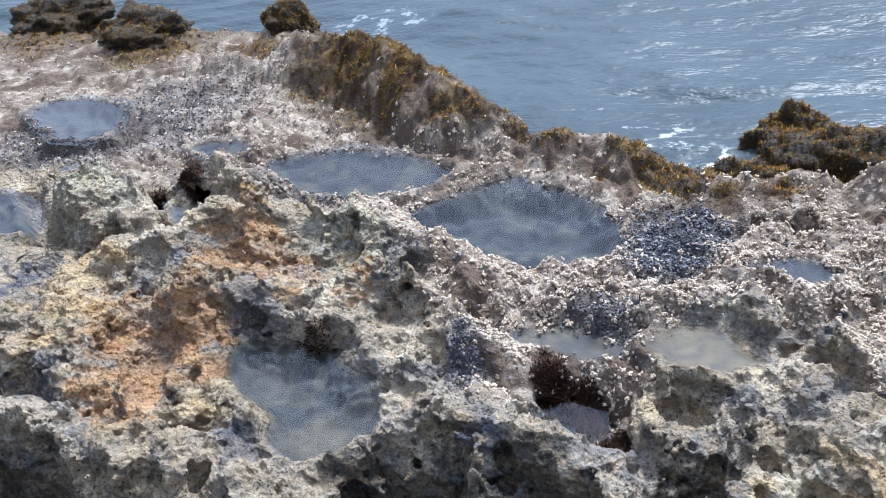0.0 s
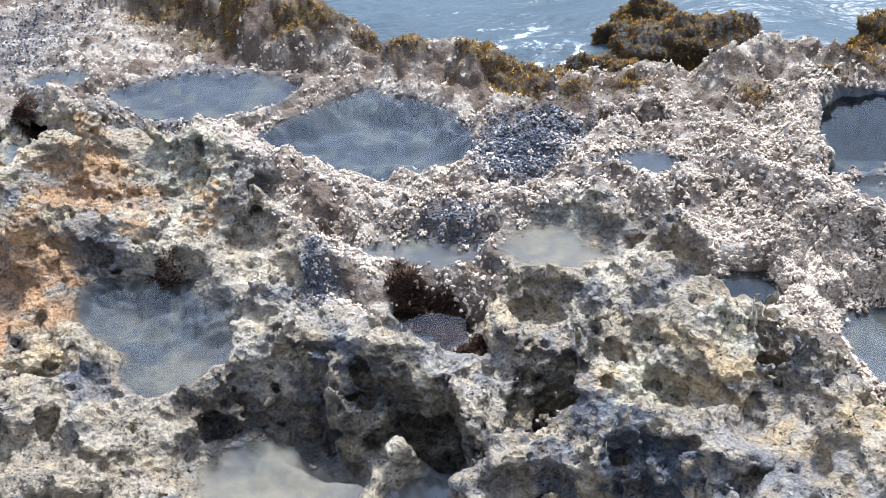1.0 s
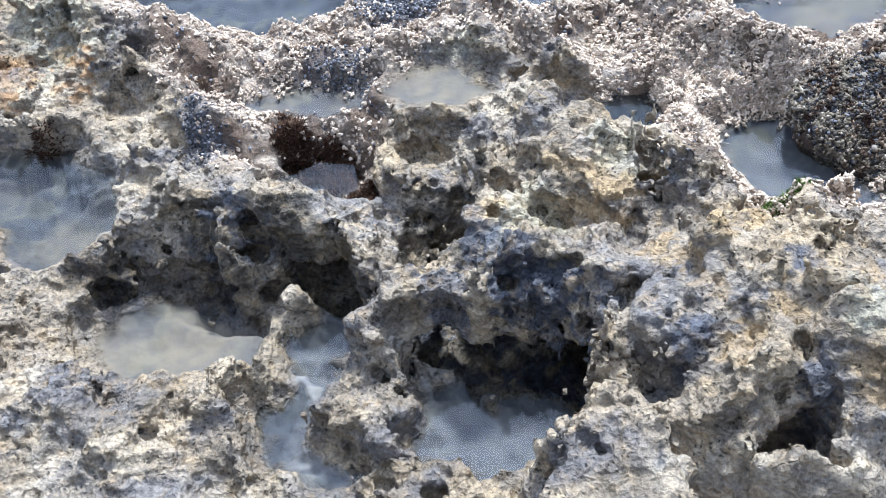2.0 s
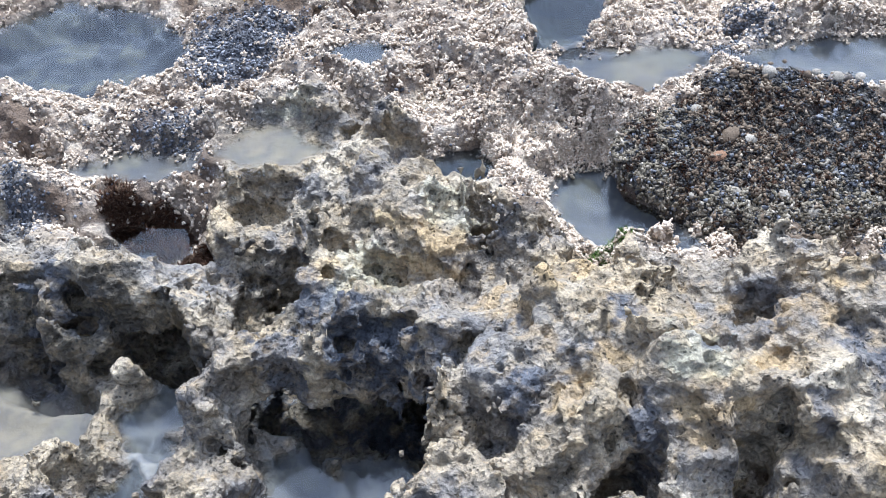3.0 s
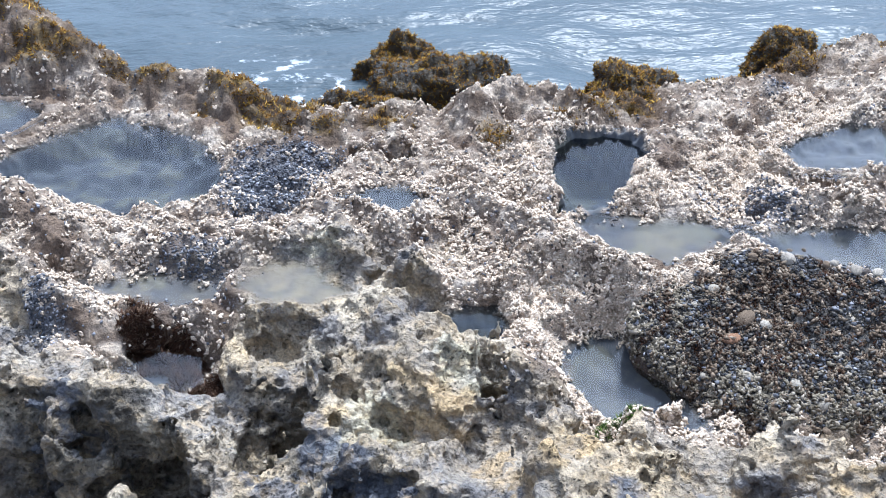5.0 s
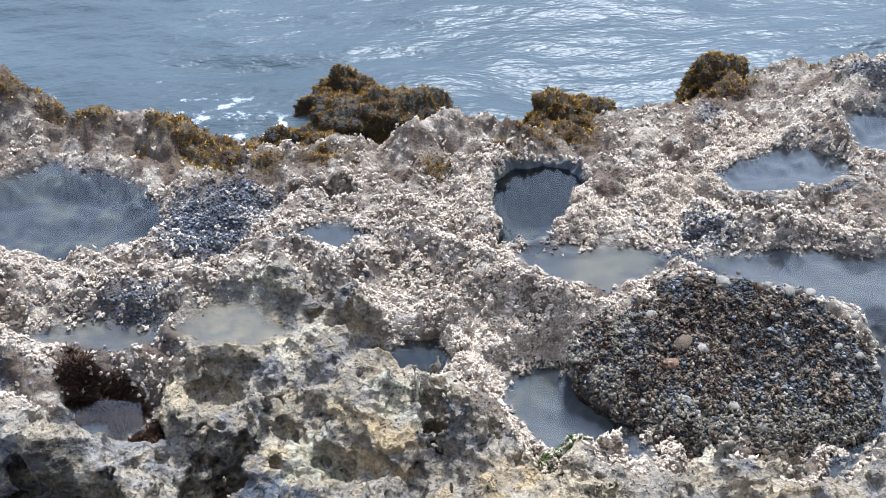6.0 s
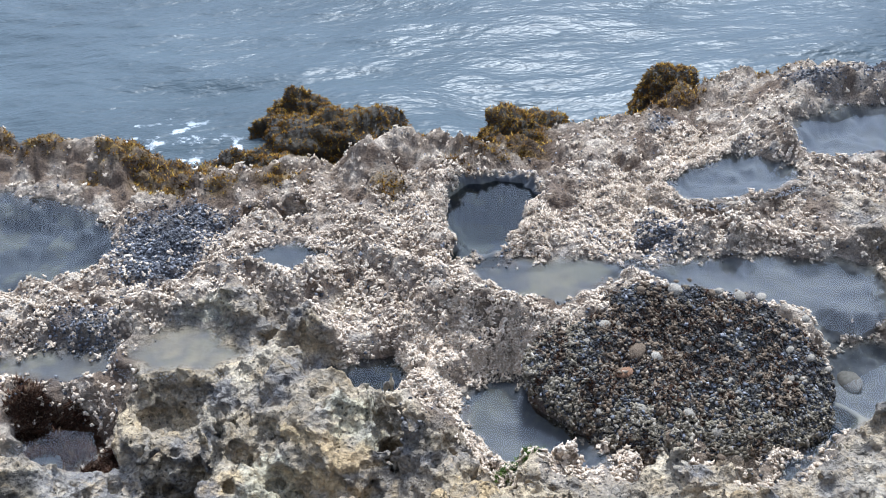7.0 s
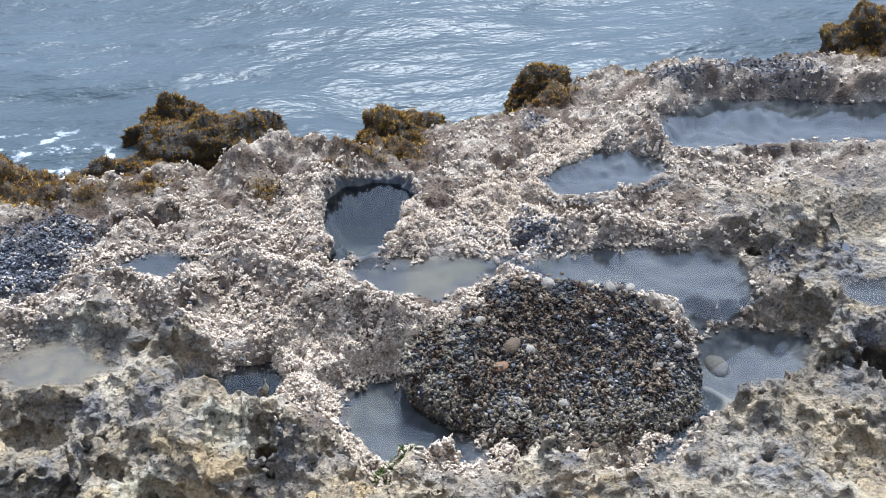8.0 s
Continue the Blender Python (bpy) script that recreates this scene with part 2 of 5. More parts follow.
# broad steps of the rock
terrace(-0.19, 0.06, (-1.16, 1.3), (-1.1, 1.35), (-1.01, 1.37), (-0.73, 1.34), (-0.54, 1.34), (-0.48, 1.23), (-0.44, 1.03), (-0.67, 1.03), (-0.74, 1.14), (-0.96, 1.17))
terrace(-0.076, 0.05, (-1.56, 1.11), (-1.07, 1.11), (-0.9, 1.05), (-0.81, 1.08), (-0.7, 1.05), (-0.64, 0.9), (-1.45, 0.89))
terrace(0.123, 0.05, (-2.78, 2.52), (-2.78, 2.67), (-2.54, 2.58), (-2.32, 2.39), (-2.14, 2.28), (-2.07, 2.09), (-2.28, 2.18), (-2.47, 2.19), (-2.71, 2.39))
terrace(0.048, 0.06, (0.85, 1.18), (0.99, 1.3), (1.17, 1.38), (1.27, 1.35), (1.43, 1.27), (1.37, 0.93), (0.8, 1.06))
terrace(-0.067, 0.025, (-0.71, 1.52), (-0.53, 1.53), (-0.49, 1.41), (-0.67, 1.39))
terrace(0.067, 0.1, (-0.07, 1.33), (0.15, 1.29), (0.25, 1.23), (0.82, 1.1), (0.75, 0.66), (-0.02, 0.77), (-0.02, 0.93), (-0.15, 1.15), (-0.23, 1.28))
terrace(0.019, 0.1, (-2.91, 2.01), (-2.25, 2.06), (-1.97, 1.63), (-1.91, 1.28), (-2.3, 1.31))
terrace(-0.14, 0.05, (-0.8, 0.9), (-0.62, 0.89), (-0.42, 0.9), (-0.15, 0.87), (-0.12, 0.6), (-0.85, 0.6))
terrace(-0.1, 0.03, (-0.61, 1.13), (-0.53, 1.19), (-0.45, 1.13), (-0.41, 1.02), (-0.44, 0.95), (-0.53, 0.95), (-0.61, 1.02))
terrace(-0.171, 0.04, (-0.43, 1.01), (-0.4, 1.08), (-0.34, 1.06), (-0.13, 0.92), (-0.15, 0.85), (-0.24, 0.86), (-0.33, 0.86), (-0.42, 0.91))
# crests: slope to the right and to the left of the way along them
crest(1.27, 0.85, (-2.21, 2.56, 0.13), (-2.11, 2.6, 0.13), (-1.93, 2.47, 0.13))
crest(0.59, 0.77, (-1.97, 2.32, 0.12), (-1.81, 2.31, 0.12), (-1.67, 2.29, 0.12), (-1.53, 2.35, 0.11), (-1.43, 2.34, 0.11), (-1.26, 2.21, 0.09), (-1.09, 2.11, 0.07), (-0.98, 2.02, 0.05))
crest(1.02, 0.51, (-1.43, 2.27, 0.07), (-1.21, 2.06, 0.05), (-1.07, 1.93, 0.04), (-0.96, 1.83, 0.02))
crest(0.85, 0.51, (-2.22, 2.08, 0.1), (-2, 2.11, 0.1), (-1.86, 1.97, 0.1))
crest(1.36, 0.26, (-1.92, 1.98, 0.02), (-1.79, 2, 0.02), (-1.62, 1.97, 0.02), (-1.44, 2.03, 0.02))
crest(1.7, 0.51, (-2.25, 1.35, 0.02), (-2.08, 1.41, 0.02), (-1.98, 1.36, 0.02), (-1.74, 1.29, 0.02), (-1.6, 1.32, 0.02))
crest(1.19, 1.19, (-1.71, 1.49, -0.02), (-1.55, 1.53, 0.01), (-1.47, 1.49, 0), (-1.34, 1.4, -0.05))
crest(1.27, 0.68, (-1.61, 1.36, 0), (-1.5, 1.39, 0), (-1.43, 1.29, 0))
crest(1.87, 0.85, (-1.45, 1.47, -0.07), (-1.26, 1.39, -0.05), (-1.14, 1.43, -0.03), (-1.07, 1.51, 0), (-0.99, 1.59, 0.02))
crest(1.87, 0.42, (-0.97, 1.55, 0.04), (-0.85, 1.51, 0.03), (-0.74, 1.49, 0.03), (-0.66, 1.4, 0.02))
crest(2.12, 1.7, (-0.6, 1.35, -0.08), (-0.54, 1.39, -0.08), (-0.44, 1.35, -0.08))
crest(1.7, 1.7, (-0.69, 1.31, -0.08), (-0.63, 1.26, -0.08))
crest(1.36, 1.36, (-0.83, 1.26, -0.12), (-0.76, 1.28, -0.12), (-0.65, 1.24, -0.12))
crest(1.02, 1.02, (-0.55, 1.07, -0.11), (-0.46, 1.1, -0.11), (-0.39, 1.05, -0.11), (-0.37, 0.94, -0.11))
crest(3.0, 0.3, (-0.46, 1.22, -0.11), (-0.37, 1.2, -0.07), (-0.25, 1.17, -0.03), (-0.16, 1.14, 0), (-0.07, 1.05, 0.03), (0.0, 0.95, 0.04))
crest(2.55, 0.26, (-0.25, 1.49, 0.05), (-0.26, 1.43, 0.04), (-0.29, 1.34, 0.04), (-0.33, 1.26, 0.03), (-0.39, 1.24, 0.02))
crest(0.68, 0.51, (-0.5, 1.96, 0.06), (-0.4, 2.01, 0.06), (-0.29, 2.02, 0.06), (-0.23, 1.91, 0.06))
crest(0.94, 0.59, (-0.18, 1.68, 0.1), (-0.12, 1.63, 0.12), (-0.06, 1.46, 0.13))
crest(0.85, 1.36, (-0.1, 1.63, 0.08), (0, 1.59, 0.06), (0.06, 1.57, 0.05), (0.15, 1.56, 0.03), (0.21, 1.49, 0.02), (0.24, 1.42, 0))
crest(0.42, 1.53, (0.22, 1.31, 0.09), (0.26, 1.25, 0.09), (0.34, 1.23, 0.09), (0.41, 1.3, 0.09), (0.46, 1.23, 0.09), (0.53, 1.24, 0.09), (0.59, 1.18, 0.09), (0.72, 1.2, 0.09), (0.72, 1.14, 0.09), (0.78, 1.16, 0.09), (0.82, 1.11, 0.09))
crest(1.44, 0.42, (0.21, 1, 0.19), (0.28, 1.05, 0.19), (0.31, 1.01, 0.19), (0.36, 0.98, 0.19))
crest(2.21, 0.34, (0.4, 0.95, 0.2), (0.35, 0.94, 0.2), (0.31, 0.9, 0.18), (0.28, 0.86, 0.14))
crest(1.87, 0.26, (0.26, 0.85, 0.13), (0.3, 0.87, 0.13), (0.34, 0.78, 0.13), (0.4, 0.77, 0.13))
crest(2.12, 0.17, (0.42, 0.83, 0.12), (0.49, 0.82, 0.12), (0.52, 0.78, 0.12))
crest(1.36, 0.26, (0.59, 0.86, 0.19), (0.64, 0.88, 0.19), (0.71, 0.88, 0.19))
crest(1.36, 0.26, (0.52, 0.8, 0.15), (0.6, 0.81, 0.15), (0.61, 0.78, 0.15))
crest(0.42, 2.55, (-0.09, 0.8, 0.11), (-0.06, 0.85, 0.11), (-0.04, 0.88, 0.11), (0.01, 0.85, 0.11), (0.06, 0.75, 0.11))
crest(0.85, 0.68, (-0.33, 2.18, 0.05), (-0.27, 2.11, 0.05), (-0.1, 2.05, 0.06), (-0.04, 2.1, 0.06), (0.05, 2.13, 0.06), (0.12, 2.1, 0.06), (0.19, 1.99, 0.07), (0.27, 1.94, 0.07))
crest(1.02, 0.42, (0.16, 1.82, 0.06), (0.26, 1.9, 0.06), (0.37, 1.88, 0.06), (0.47, 1.81, 0.06), (0.58, 1.77, 0.06))
crest(2.55, 0.85, (-0.1, 1.83, 0.07), (-0.08, 1.85, 0.07), (-0.05, 1.81, 0.07))
crest(2.55, 0.34, (-0.06, 1.8, 0.01), (0.03, 1.83, 0.01), (0.15, 1.79, 0.01))
crest(0.85, 0.68, (0.12, 2.67, 0.05), (0.25, 2.74, 0.05), (0.38, 2.69, 0.05), (0.46, 2.62, 0.05))
crest(0.42, 2.12, (0.39, 2.7, 0.04), (0.35, 2.45, 0.04), (0.3, 2.24, 0.04), (0.3, 2.13, 0.04))
crest(0.85, 0.21, (0.62, 2.43, 0.01), (0.6, 2.28, 0.01), (0.51, 2.12, 0.01), (0.4, 2.09, 0.01))
crest(0.42, 1.1, (1.55, 2.67, 0.11), (1.45, 2.53, 0.11), (1.36, 2.39, 0.11))
crest(1.1, 0.77, (1.59, 2.78, 0.12), (1.79, 2.75, 0.12), (2.05, 2.64, 0.12), (2.31, 2.55, 0.12))
crest(2.21, 0.68, (1.18, 1.66, 0.04), (1.29, 1.69, 0.04), (1.36, 1.69, 0.04), (1.4, 1.62, 0.04))
crest(2.21, 0.68, (1.41, 1.62, 0.05), (1.49, 1.65, 0.05), (1.52, 1.6, 0.05))
crest(3.4, 0.34, (1.36, 1.46, 0.07), (1.45, 1.46, 0.07), (1.54, 1.42, 0.07))
crest(1.7, 0.59, (1.32, 1.82, 0.1), (1.42, 1.88, 0.1), (1.48, 1.84, 0.1))
crest(0.85, 0.51, (1.54, 1.9, 0.11), (1.73, 2, 0.11), (1.87, 1.94, 0.11))
crest(1.02, 0.51, (0.94, 2.09, 0.05), (1.04, 2.09, 0.05), (1.12, 2.05, 0.05), (1.24, 2, 0.05))
crest(0.68, 0.85, (-2.26, 3.65, 0.15), (-1.88, 3.56, 0.2), (-1.53, 3.25, 0.2), (-1.32, 3.06, 0.15), (-1.15, 3.02, 0.08))
crest(0.77, 0.42, (-2.74, 3.73, 0.05), (-2.38, 3.61, 0.05), (-1.96, 3.4, 0.05), (-1.49, 3.19, 0.05))
crest(0.85, 0.51, (-0.96, 2.88, 0.06), (-0.78, 2.91, 0.06), (-0.69, 2.81, 0.06))
# pools: level, depth, rim slope, outline
pool("upper_pool", 0.04, 0.06, 0.25, (-3.43, 3.18), (-3.35, 3.3), (-3.21, 3.33), (-2.96, 3.26), (-2.83, 3.01), (-2.92, 2.9), (-3.09, 2.93))
pool("side_pool", 0.02, 0.03, 0.25, (-2.41, 2.88), (-2.33, 2.95), (-2.2, 2.94), (-2.13, 2.85), (-2.25, 2.8))
pool("shallow_pool", 0.0, 0.03, 0.2, (-2.07, 2.7), (-1.99, 2.84), (-1.68, 2.91), (-1.39, 2.84), (-1.28, 2.76), (-1.37, 2.64), (-1.53, 2.56), (-1.73, 2.57))
pool("large_pool", -0.03, 0.1, 0.35, (-1.41, 2.48), (-1.32, 2.59), (-1.18, 2.68), (-1.08, 2.77), (-0.95, 2.72), (-0.8, 2.63), (-0.68, 2.51), (-0.63, 2.4), (-0.65, 2.29), (-0.79, 2.24), (-0.9, 2.21), (-1.06, 2.28), (-1.2, 2.34))
pool("slope_pool", -0.09, 0.09, 0.7, (-1.73, 1.82), (-1.68, 1.86), (-1.54, 1.89), (-1.39, 1.84), (-1.31, 1.76), (-1.19, 1.71), (-1.09, 1.7), (-1.14, 1.6), (-1.19, 1.52), (-1.26, 1.46), (-1.33, 1.44), (-1.41, 1.5), (-1.51, 1.6), (-1.6, 1.64), (-1.68, 1.7))
pool("thin_pool", -0.05, 0.015, 0.25, (-0.98, 1.95), (-0.82, 1.97), (-0.66, 1.94), (-0.53, 1.92), (-0.56, 1.86), (-0.65, 1.84), (-0.8, 1.87))
pool("nook_pool", 0.0, 0.02, 0.6, (-2.27, 2.47), (-2.14, 2.49), (-2.07, 2.38), (-2.06, 2.3), (-2.17, 2.32))
pool("corner_pool", 0.0, 0.06, 0.6, (-3.29, 2.59), (-3.03, 2.53), (-2.89, 2.45), (-2.75, 2.33), (-2.81, 2.26), (-3.02, 2.26))
pool("sandy_pool", -0.18, 0.02, 0.5, (-1.18, 1.3), (-1.12, 1.36), (-1.0, 1.38), (-0.88, 1.36), (-0.78, 1.31), (-0.74, 1.25), (-0.78, 1.17), (-0.9, 1.13), (-1.04, 1.14), (-1.16, 1.2))
pool("cleft_pool", -0.2, 0.05, 1.6, (-0.67, 1.38), (-0.62, 1.38), (-0.56, 1.29), (-0.55, 1.22), (-0.6, 1.18), (-0.59, 1.07), (-0.68, 1.03), (-0.71, 1.16), (-0.7, 1.25), (-0.64, 1.29))
pool("cave_pool", -0.2, 0.04, 2.5, (-0.41, 1.12), (-0.38, 1.0), (-0.42, 0.95), (-0.31, 0.9), (-0.26, 0.87), (-0.14, 0.88), (-0.1, 0.95), (-0.06, 1.0), (-0.07, 1.05), (-0.14, 1.11), (-0.23, 1.11), (-0.32, 1.14))
pool("rim_pool", -0.02, 0.12, 1.2, (-0.03, 1.75), (0.04, 1.76), (0.13, 1.75), (0.17, 1.68), (0.13, 1.64), (0.07, 1.64), (0, 1.66))
pool("channel_pool", -0.08, 0.04, 0.5, (0.3, 1.7), (0.35, 1.74), (0.43, 1.73), (0.48, 1.64), (0.55, 1.52), (0.59, 1.4), (0.5, 1.39), (0.4, 1.43), (0.29, 1.5), (0.28, 1.6))
pool("block_pool", -0.2, 0.04, 0.8, (-0.74, 1.06), (-0.67, 1.12), (-0.64, 1.05), (-0.65, 0.97), (-0.58, 0.92), (-0.52, 0.9), (-0.6, 0.88), (-0.7, 0.93))
pool("dish_pool", 0, 0.02, 0.3, (-0.31, 2.22), (-0.22, 2.27), (-0.09, 2.26), (0.0, 2.21), (-0.09, 2.13), (-0.2, 2.14))
pool("deep_pool", -0.01, 0.2, 1.2, (0.33, 2.44), (0.38, 2.51), (0.46, 2.52), (0.59, 2.52), (0.61, 2.4), (0.56, 2.3), (0.52, 2.18), (0.42, 2.13), (0.33, 2.14), (0.32, 2.31))
pool("back_pool", 0.0, 0.03, 0.2, (0.76, 2.0), (0.95, 2.03), (1.18, 2.0), (1.43, 1.9), (1.37, 1.75), (1.2, 1.69), (1.13, 1.76), (1.0, 1.86), (0.86, 1.91))
pool("wet_hollow", -0.01, 0.012, 0.15, (0.35, 2.08), (0.53, 2.11), (0.7, 2.06), (0.82, 2.02), (0.67, 1.93), (0.59, 1.87), (0.48, 1.93), (0.38, 2.0))
pool("oval_pool", 0.04, 0.05, 0.35, (0.96, 2.32), (1.07, 2.38), (1.21, 2.47), (1.3, 2.46), (1.37, 2.36), (1.36, 2.28), (1.25, 2.25), (1.1, 2.22), (1.01, 2.24))
pool("wide_pool", 0.05, 0.06, 0.5, (1.41, 2.5), (1.55, 2.65), (1.74, 2.69), (1.94, 2.62), (2.35, 2.5), (2.2, 2.24), (1.87, 2.35), (1.64, 2.38), (1.47, 2.37))
pool("right_pool", -0.08, 0.03, 0.4, (1.22, 1.72), (1.35, 1.7), (1.48, 1.62), (1.41, 1.52), (1.24, 1.46), (1.12, 1.42), (1.11, 1.51))
pool("narrow_pool", -0.09, 0.09, 0.8, (0.89, 1.28), (0.96, 1.37), (1.04, 1.44), (1.11, 1.47), (1.14, 1.46), (1.04, 1.38), (0.95, 1.3), (0.91, 1.26))
pool("tan_pool", 0.0, 0.008, 0.25, (-0.53, 1.87), (-0.43, 1.93), (-0.31, 1.91), (-0.23, 1.84), (-0.31, 1.77), (-0.46, 1.79))
pool("weedy_pool", -0.1, 0.02, 0.6, (-0.79, 1.68), (-0.72, 1.69), (-0.64, 1.68), (-0.62, 1.63), (-0.69, 1.61), (-0.76, 1.62))
pool("far_right_pool", 0.03, 0.02, 0.3, (1.59, 1.7), (1.81, 1.67), (1.73, 1.55), (1.57, 1.62))
# hollows and caves
hollow(-0.399, 0.02, (-0.4, 1.51), (-0.31, 1.55), (-0.31, 1.44), (-0.35, 1.36), (-0.41, 1.28), (-0.45, 1.33), (-0.43, 1.41))
hollow(-0.142, 0.05, (-0.79, 1.74), (-0.72, 1.79), (-0.6, 1.77), (-0.51, 1.68), (-0.5, 1.56), (-0.6, 1.53), (-0.74, 1.55), (-0.8, 1.65))
hollow(-0.114, 0.03, (-3.07, 2.6), (-2.99, 2.65), (-2.79, 2.44), (-2.52, 2.27), (-2.45, 2.17), (-2.59, 2.18), (-2.78, 2.32))
hollow(-0.285, 0.03, (-2.19, 1.32), (-1.97, 1.33), (-1.87, 1.25), (-1.74, 1.17), (-1.66, 1.08), (-1.96, 1.04))
hollow(-0.304, 0.03, (-1.01, 1.44), (-0.88, 1.46), (-0.85, 1.37), (-0.77, 1.28), (-0.86, 1.28), (-0.96, 1.33))
hollow(-0.304, 0.02, (-0.73, 1.4), (-0.59, 1.41), (-0.55, 1.33), (-0.66, 1.32), (-0.71, 1.34))
hollow(-0.057, 0.012, (-0.27, 2.48), (-0.22, 2.52), (-0.18, 2.42), (-0.24, 2.42))
hollow(-0.057, 0.012, (-0.18, 2.49), (-0.1, 2.53), (-0.1, 2.44), (-0.15, 2.43))
hollow(-0.304, 0.01, (0.1, 1.52), (0.12, 1.54), (0.15, 1.4), (0.11, 1.39), (0.06, 1.39))
hollow(-0.133, 0.03, (-2.37, 1.58), (-2.22, 1.59), (-2.02, 1.46), (-2.25, 1.43))
hollow(-0.123, 0.02, (-1.86, 1.58), (-1.87, 1.68), (-1.79, 1.61), (-1.7, 1.53), (-1.74, 1.5))
hollow(-0.142, 0.03, (0.22, 0.81), (0.26, 0.83), (0.31, 0.81), (0.3, 0.72), (0.19, 0.74))
hollow(-0.048, 0.03, (0.45, 0.84), (0.52, 0.84), (0.51, 0.75), (0.43, 0.74))
hollow(-0.085, 0.025, (-0.49, 1.71), (-0.42, 1.75), (-0.34, 1.67), (-0.35, 1.6), (-0.45, 1.6))
hollow(-0.133, 0.02, (1.49, 1.5), (1.62, 1.47), (1.53, 1.34), (1.46, 1.37))
hole(-1.77, 1.91, 0.048, 0.06)
hole(-1.65, 1.93, 0.049, 0.06)
hole(-1.65, 1.8, 0.049, 0.06)
hole(-1.5, 1.88, 0.038, 0.06)
hole(-2.09, 1.78, 0.028, 0.06)
hole(-2.15, 1.74, 0.023, 0.06)
hole(-2.17, 2.54, 0.065, 0.06)
hole(-2.35, 2.5, 0.061, 0.06)
hole(-2.22, 2.48, 0.041, 0.06)
hole(-1.49, 1.24, 0.021, 0.06)
hole(-1.62, 2.06, 0.037, 0.06)
hole(-0.97, 1.53, 0.020, 0.06)
hole(-0.88, 1.45, 0.025, 0.06)
hole(-0.95, 1.46, 0.013, 0.06)
hole(-0.78, 1.47, 0.044, 0.06)
hole(-0.81, 1.57, 0.023, 0.06)
hole(-1.07, 1.33, 0.025, 0.06)
hole(-1.23, 1.37, 0.026, 0.06)
hole(-0.15, 1.19, 0.024, 0.055)
hole(-0.06, 1.17, 0.017, 0.055)
hole(0.04, 1.14, 0.021, 0.055)
hole(0.04, 0.91, 0.029, 0.055)
hole(-0.12, 1.18, 0.016, 0.055)
hole(-0.2, 1.28, 0.016, 0.055)
hole(-0.27, 1.25, 0.020, 0.055)
hole(-0.24, 1.21, 0.024, 0.055)
hole(0.45, 0.97, 0.023, 0.055)
hole(0.69, 1.15, 0.026, 0.055)
hole(-0.17, 1.25, 0.011, 0.055)
hole(0.14, 1.16, 0.013, 0.055)
hole(-0.49, 1.21, 0.024, 0.055)
hole(0.35, 1.25, 0.019, 0.055)
hole(-0.02, 1.19, 0.010, 0.055)
hole(0.09, 1.09, 0.012, 0.055)
hole(0.6, 1.17, 0.014, 0.055)
hole(-0.22, 1.21, 0.022, 0.07)
hole(-0.19, 1.14, 0.024, 0.07)
hole(-0.24, 1.15, 0.020, 0.07)
hole(-0.1, 1.13, 0.021, 0.07)
hole(-0.05, 1.09, 0.019, 0.07)
hole(-0.14, 1.18, 0.018, 0.07)
hole(-0.31, 1.17, 0.022, 0.07)
hole(-0.28, 1.2, 0.018, 0.07)
hole(-0.34, 1.16, 0.018, 0.07)
hole(0, 1.04, 0.021, 0.07)
hole(-0.09, 1.17, 0.015, 0.07)
hole(1.44, 1.89, 0.038, 0.05)
hole(1.61, 1.86, 0.026, 0.05)
hole(1.69, 1.84, 0.032, 0.05)
hole(1.19, 1.21, 0.027, 0.05)
hole(1.07, 1.28, 0.019, 0.05)
hole(1.24, 1.15, 0.022, 0.05)
hole(-0.26, 1.5, 0.018, 0.05)
hole(1.06, 2.06, 0.027, 0.05)
# stains and growth, with some shade and glare put in as colour
# slate-blue colour paints the skylit shade of steep faces and cave lips
tint_spot("slate_shade", 0.32, 1.06, 0.06, 1)
tint_spot("slate_shade", 0.11, 0.96, 0.05, 0.9)
tint_spot("slate_shade", 0.3, 0.85, 0.05, 0.9)
tint_spot("slate_shade", 0.69, 0.89, 0.05, 1)
tint_spot("slate_shade", 0.58, 0.82, 0.04, 0.8)
tint_spot("slate_shade", 0.44, 0.94, 0.04, 0.6)
tint_spot("slate_shade", -0.41, 1.29, 0.07, 1)
tint_spot("slate_shade", -0.33, 1.2, 0.07, 1)
tint_spot("slate_shade", -0.25, 1.31, 0.07, 1)
tint_spot("slate_shade", -0.18, 1.21, 0.08, 1)
tint_spot("slate_shade", -0.11, 1.15, 0.07, 1)
tint_spot("slate_shade", -0.04, 1.09, 0.06, 0.9)
tint_spot("slate_shade", -0.29, 1.38, 0.05, 0.8)
tint_spot("slate_shade", -0.9, 1.42, 0.08, 0.8)
tint_spot("slate_shade", -0.83, 1.48, 0.06, 0.7)
tint_spot("slate_shade", -2.48, 2.56, 0.1, 0.6)
tint_spot("slate_shade", -2.68, 2.55, 0.1, 0.5)
tint_spot("slate_shade", -1.95, 2.04, 0.06, 0.6)
tint_spot("slate_shade", -2.17, 1.55, 0.13, 0.8)
tint_spot("slate_shade", -1.53, 1.44, 0.06, 0.6)
tint_spot("slate_shade", -2.57, 1.99, 0.11, 0.6)
tint_spot("slate_shade", -1.31, 1.71, 0.06, 0.6)
tint_spot("lush", 0.19, 1.79, 0.08, 1)
tint_spot("lush", 0.31, 1.81, 0.09, 1)
tint_spot("lush", 0.41, 1.74, 0.09, 1)
tint_spot("lush", 0.51, 1.72, 0.09, 1)
tint_spot("lush", 0.21, 1.67, 0.08, 0.8)
tint_spot("lush", 0.41, 1.6, 0.07, 0.8)
tint_spot("lush", 0.38, 2.39, 0.15, 1)
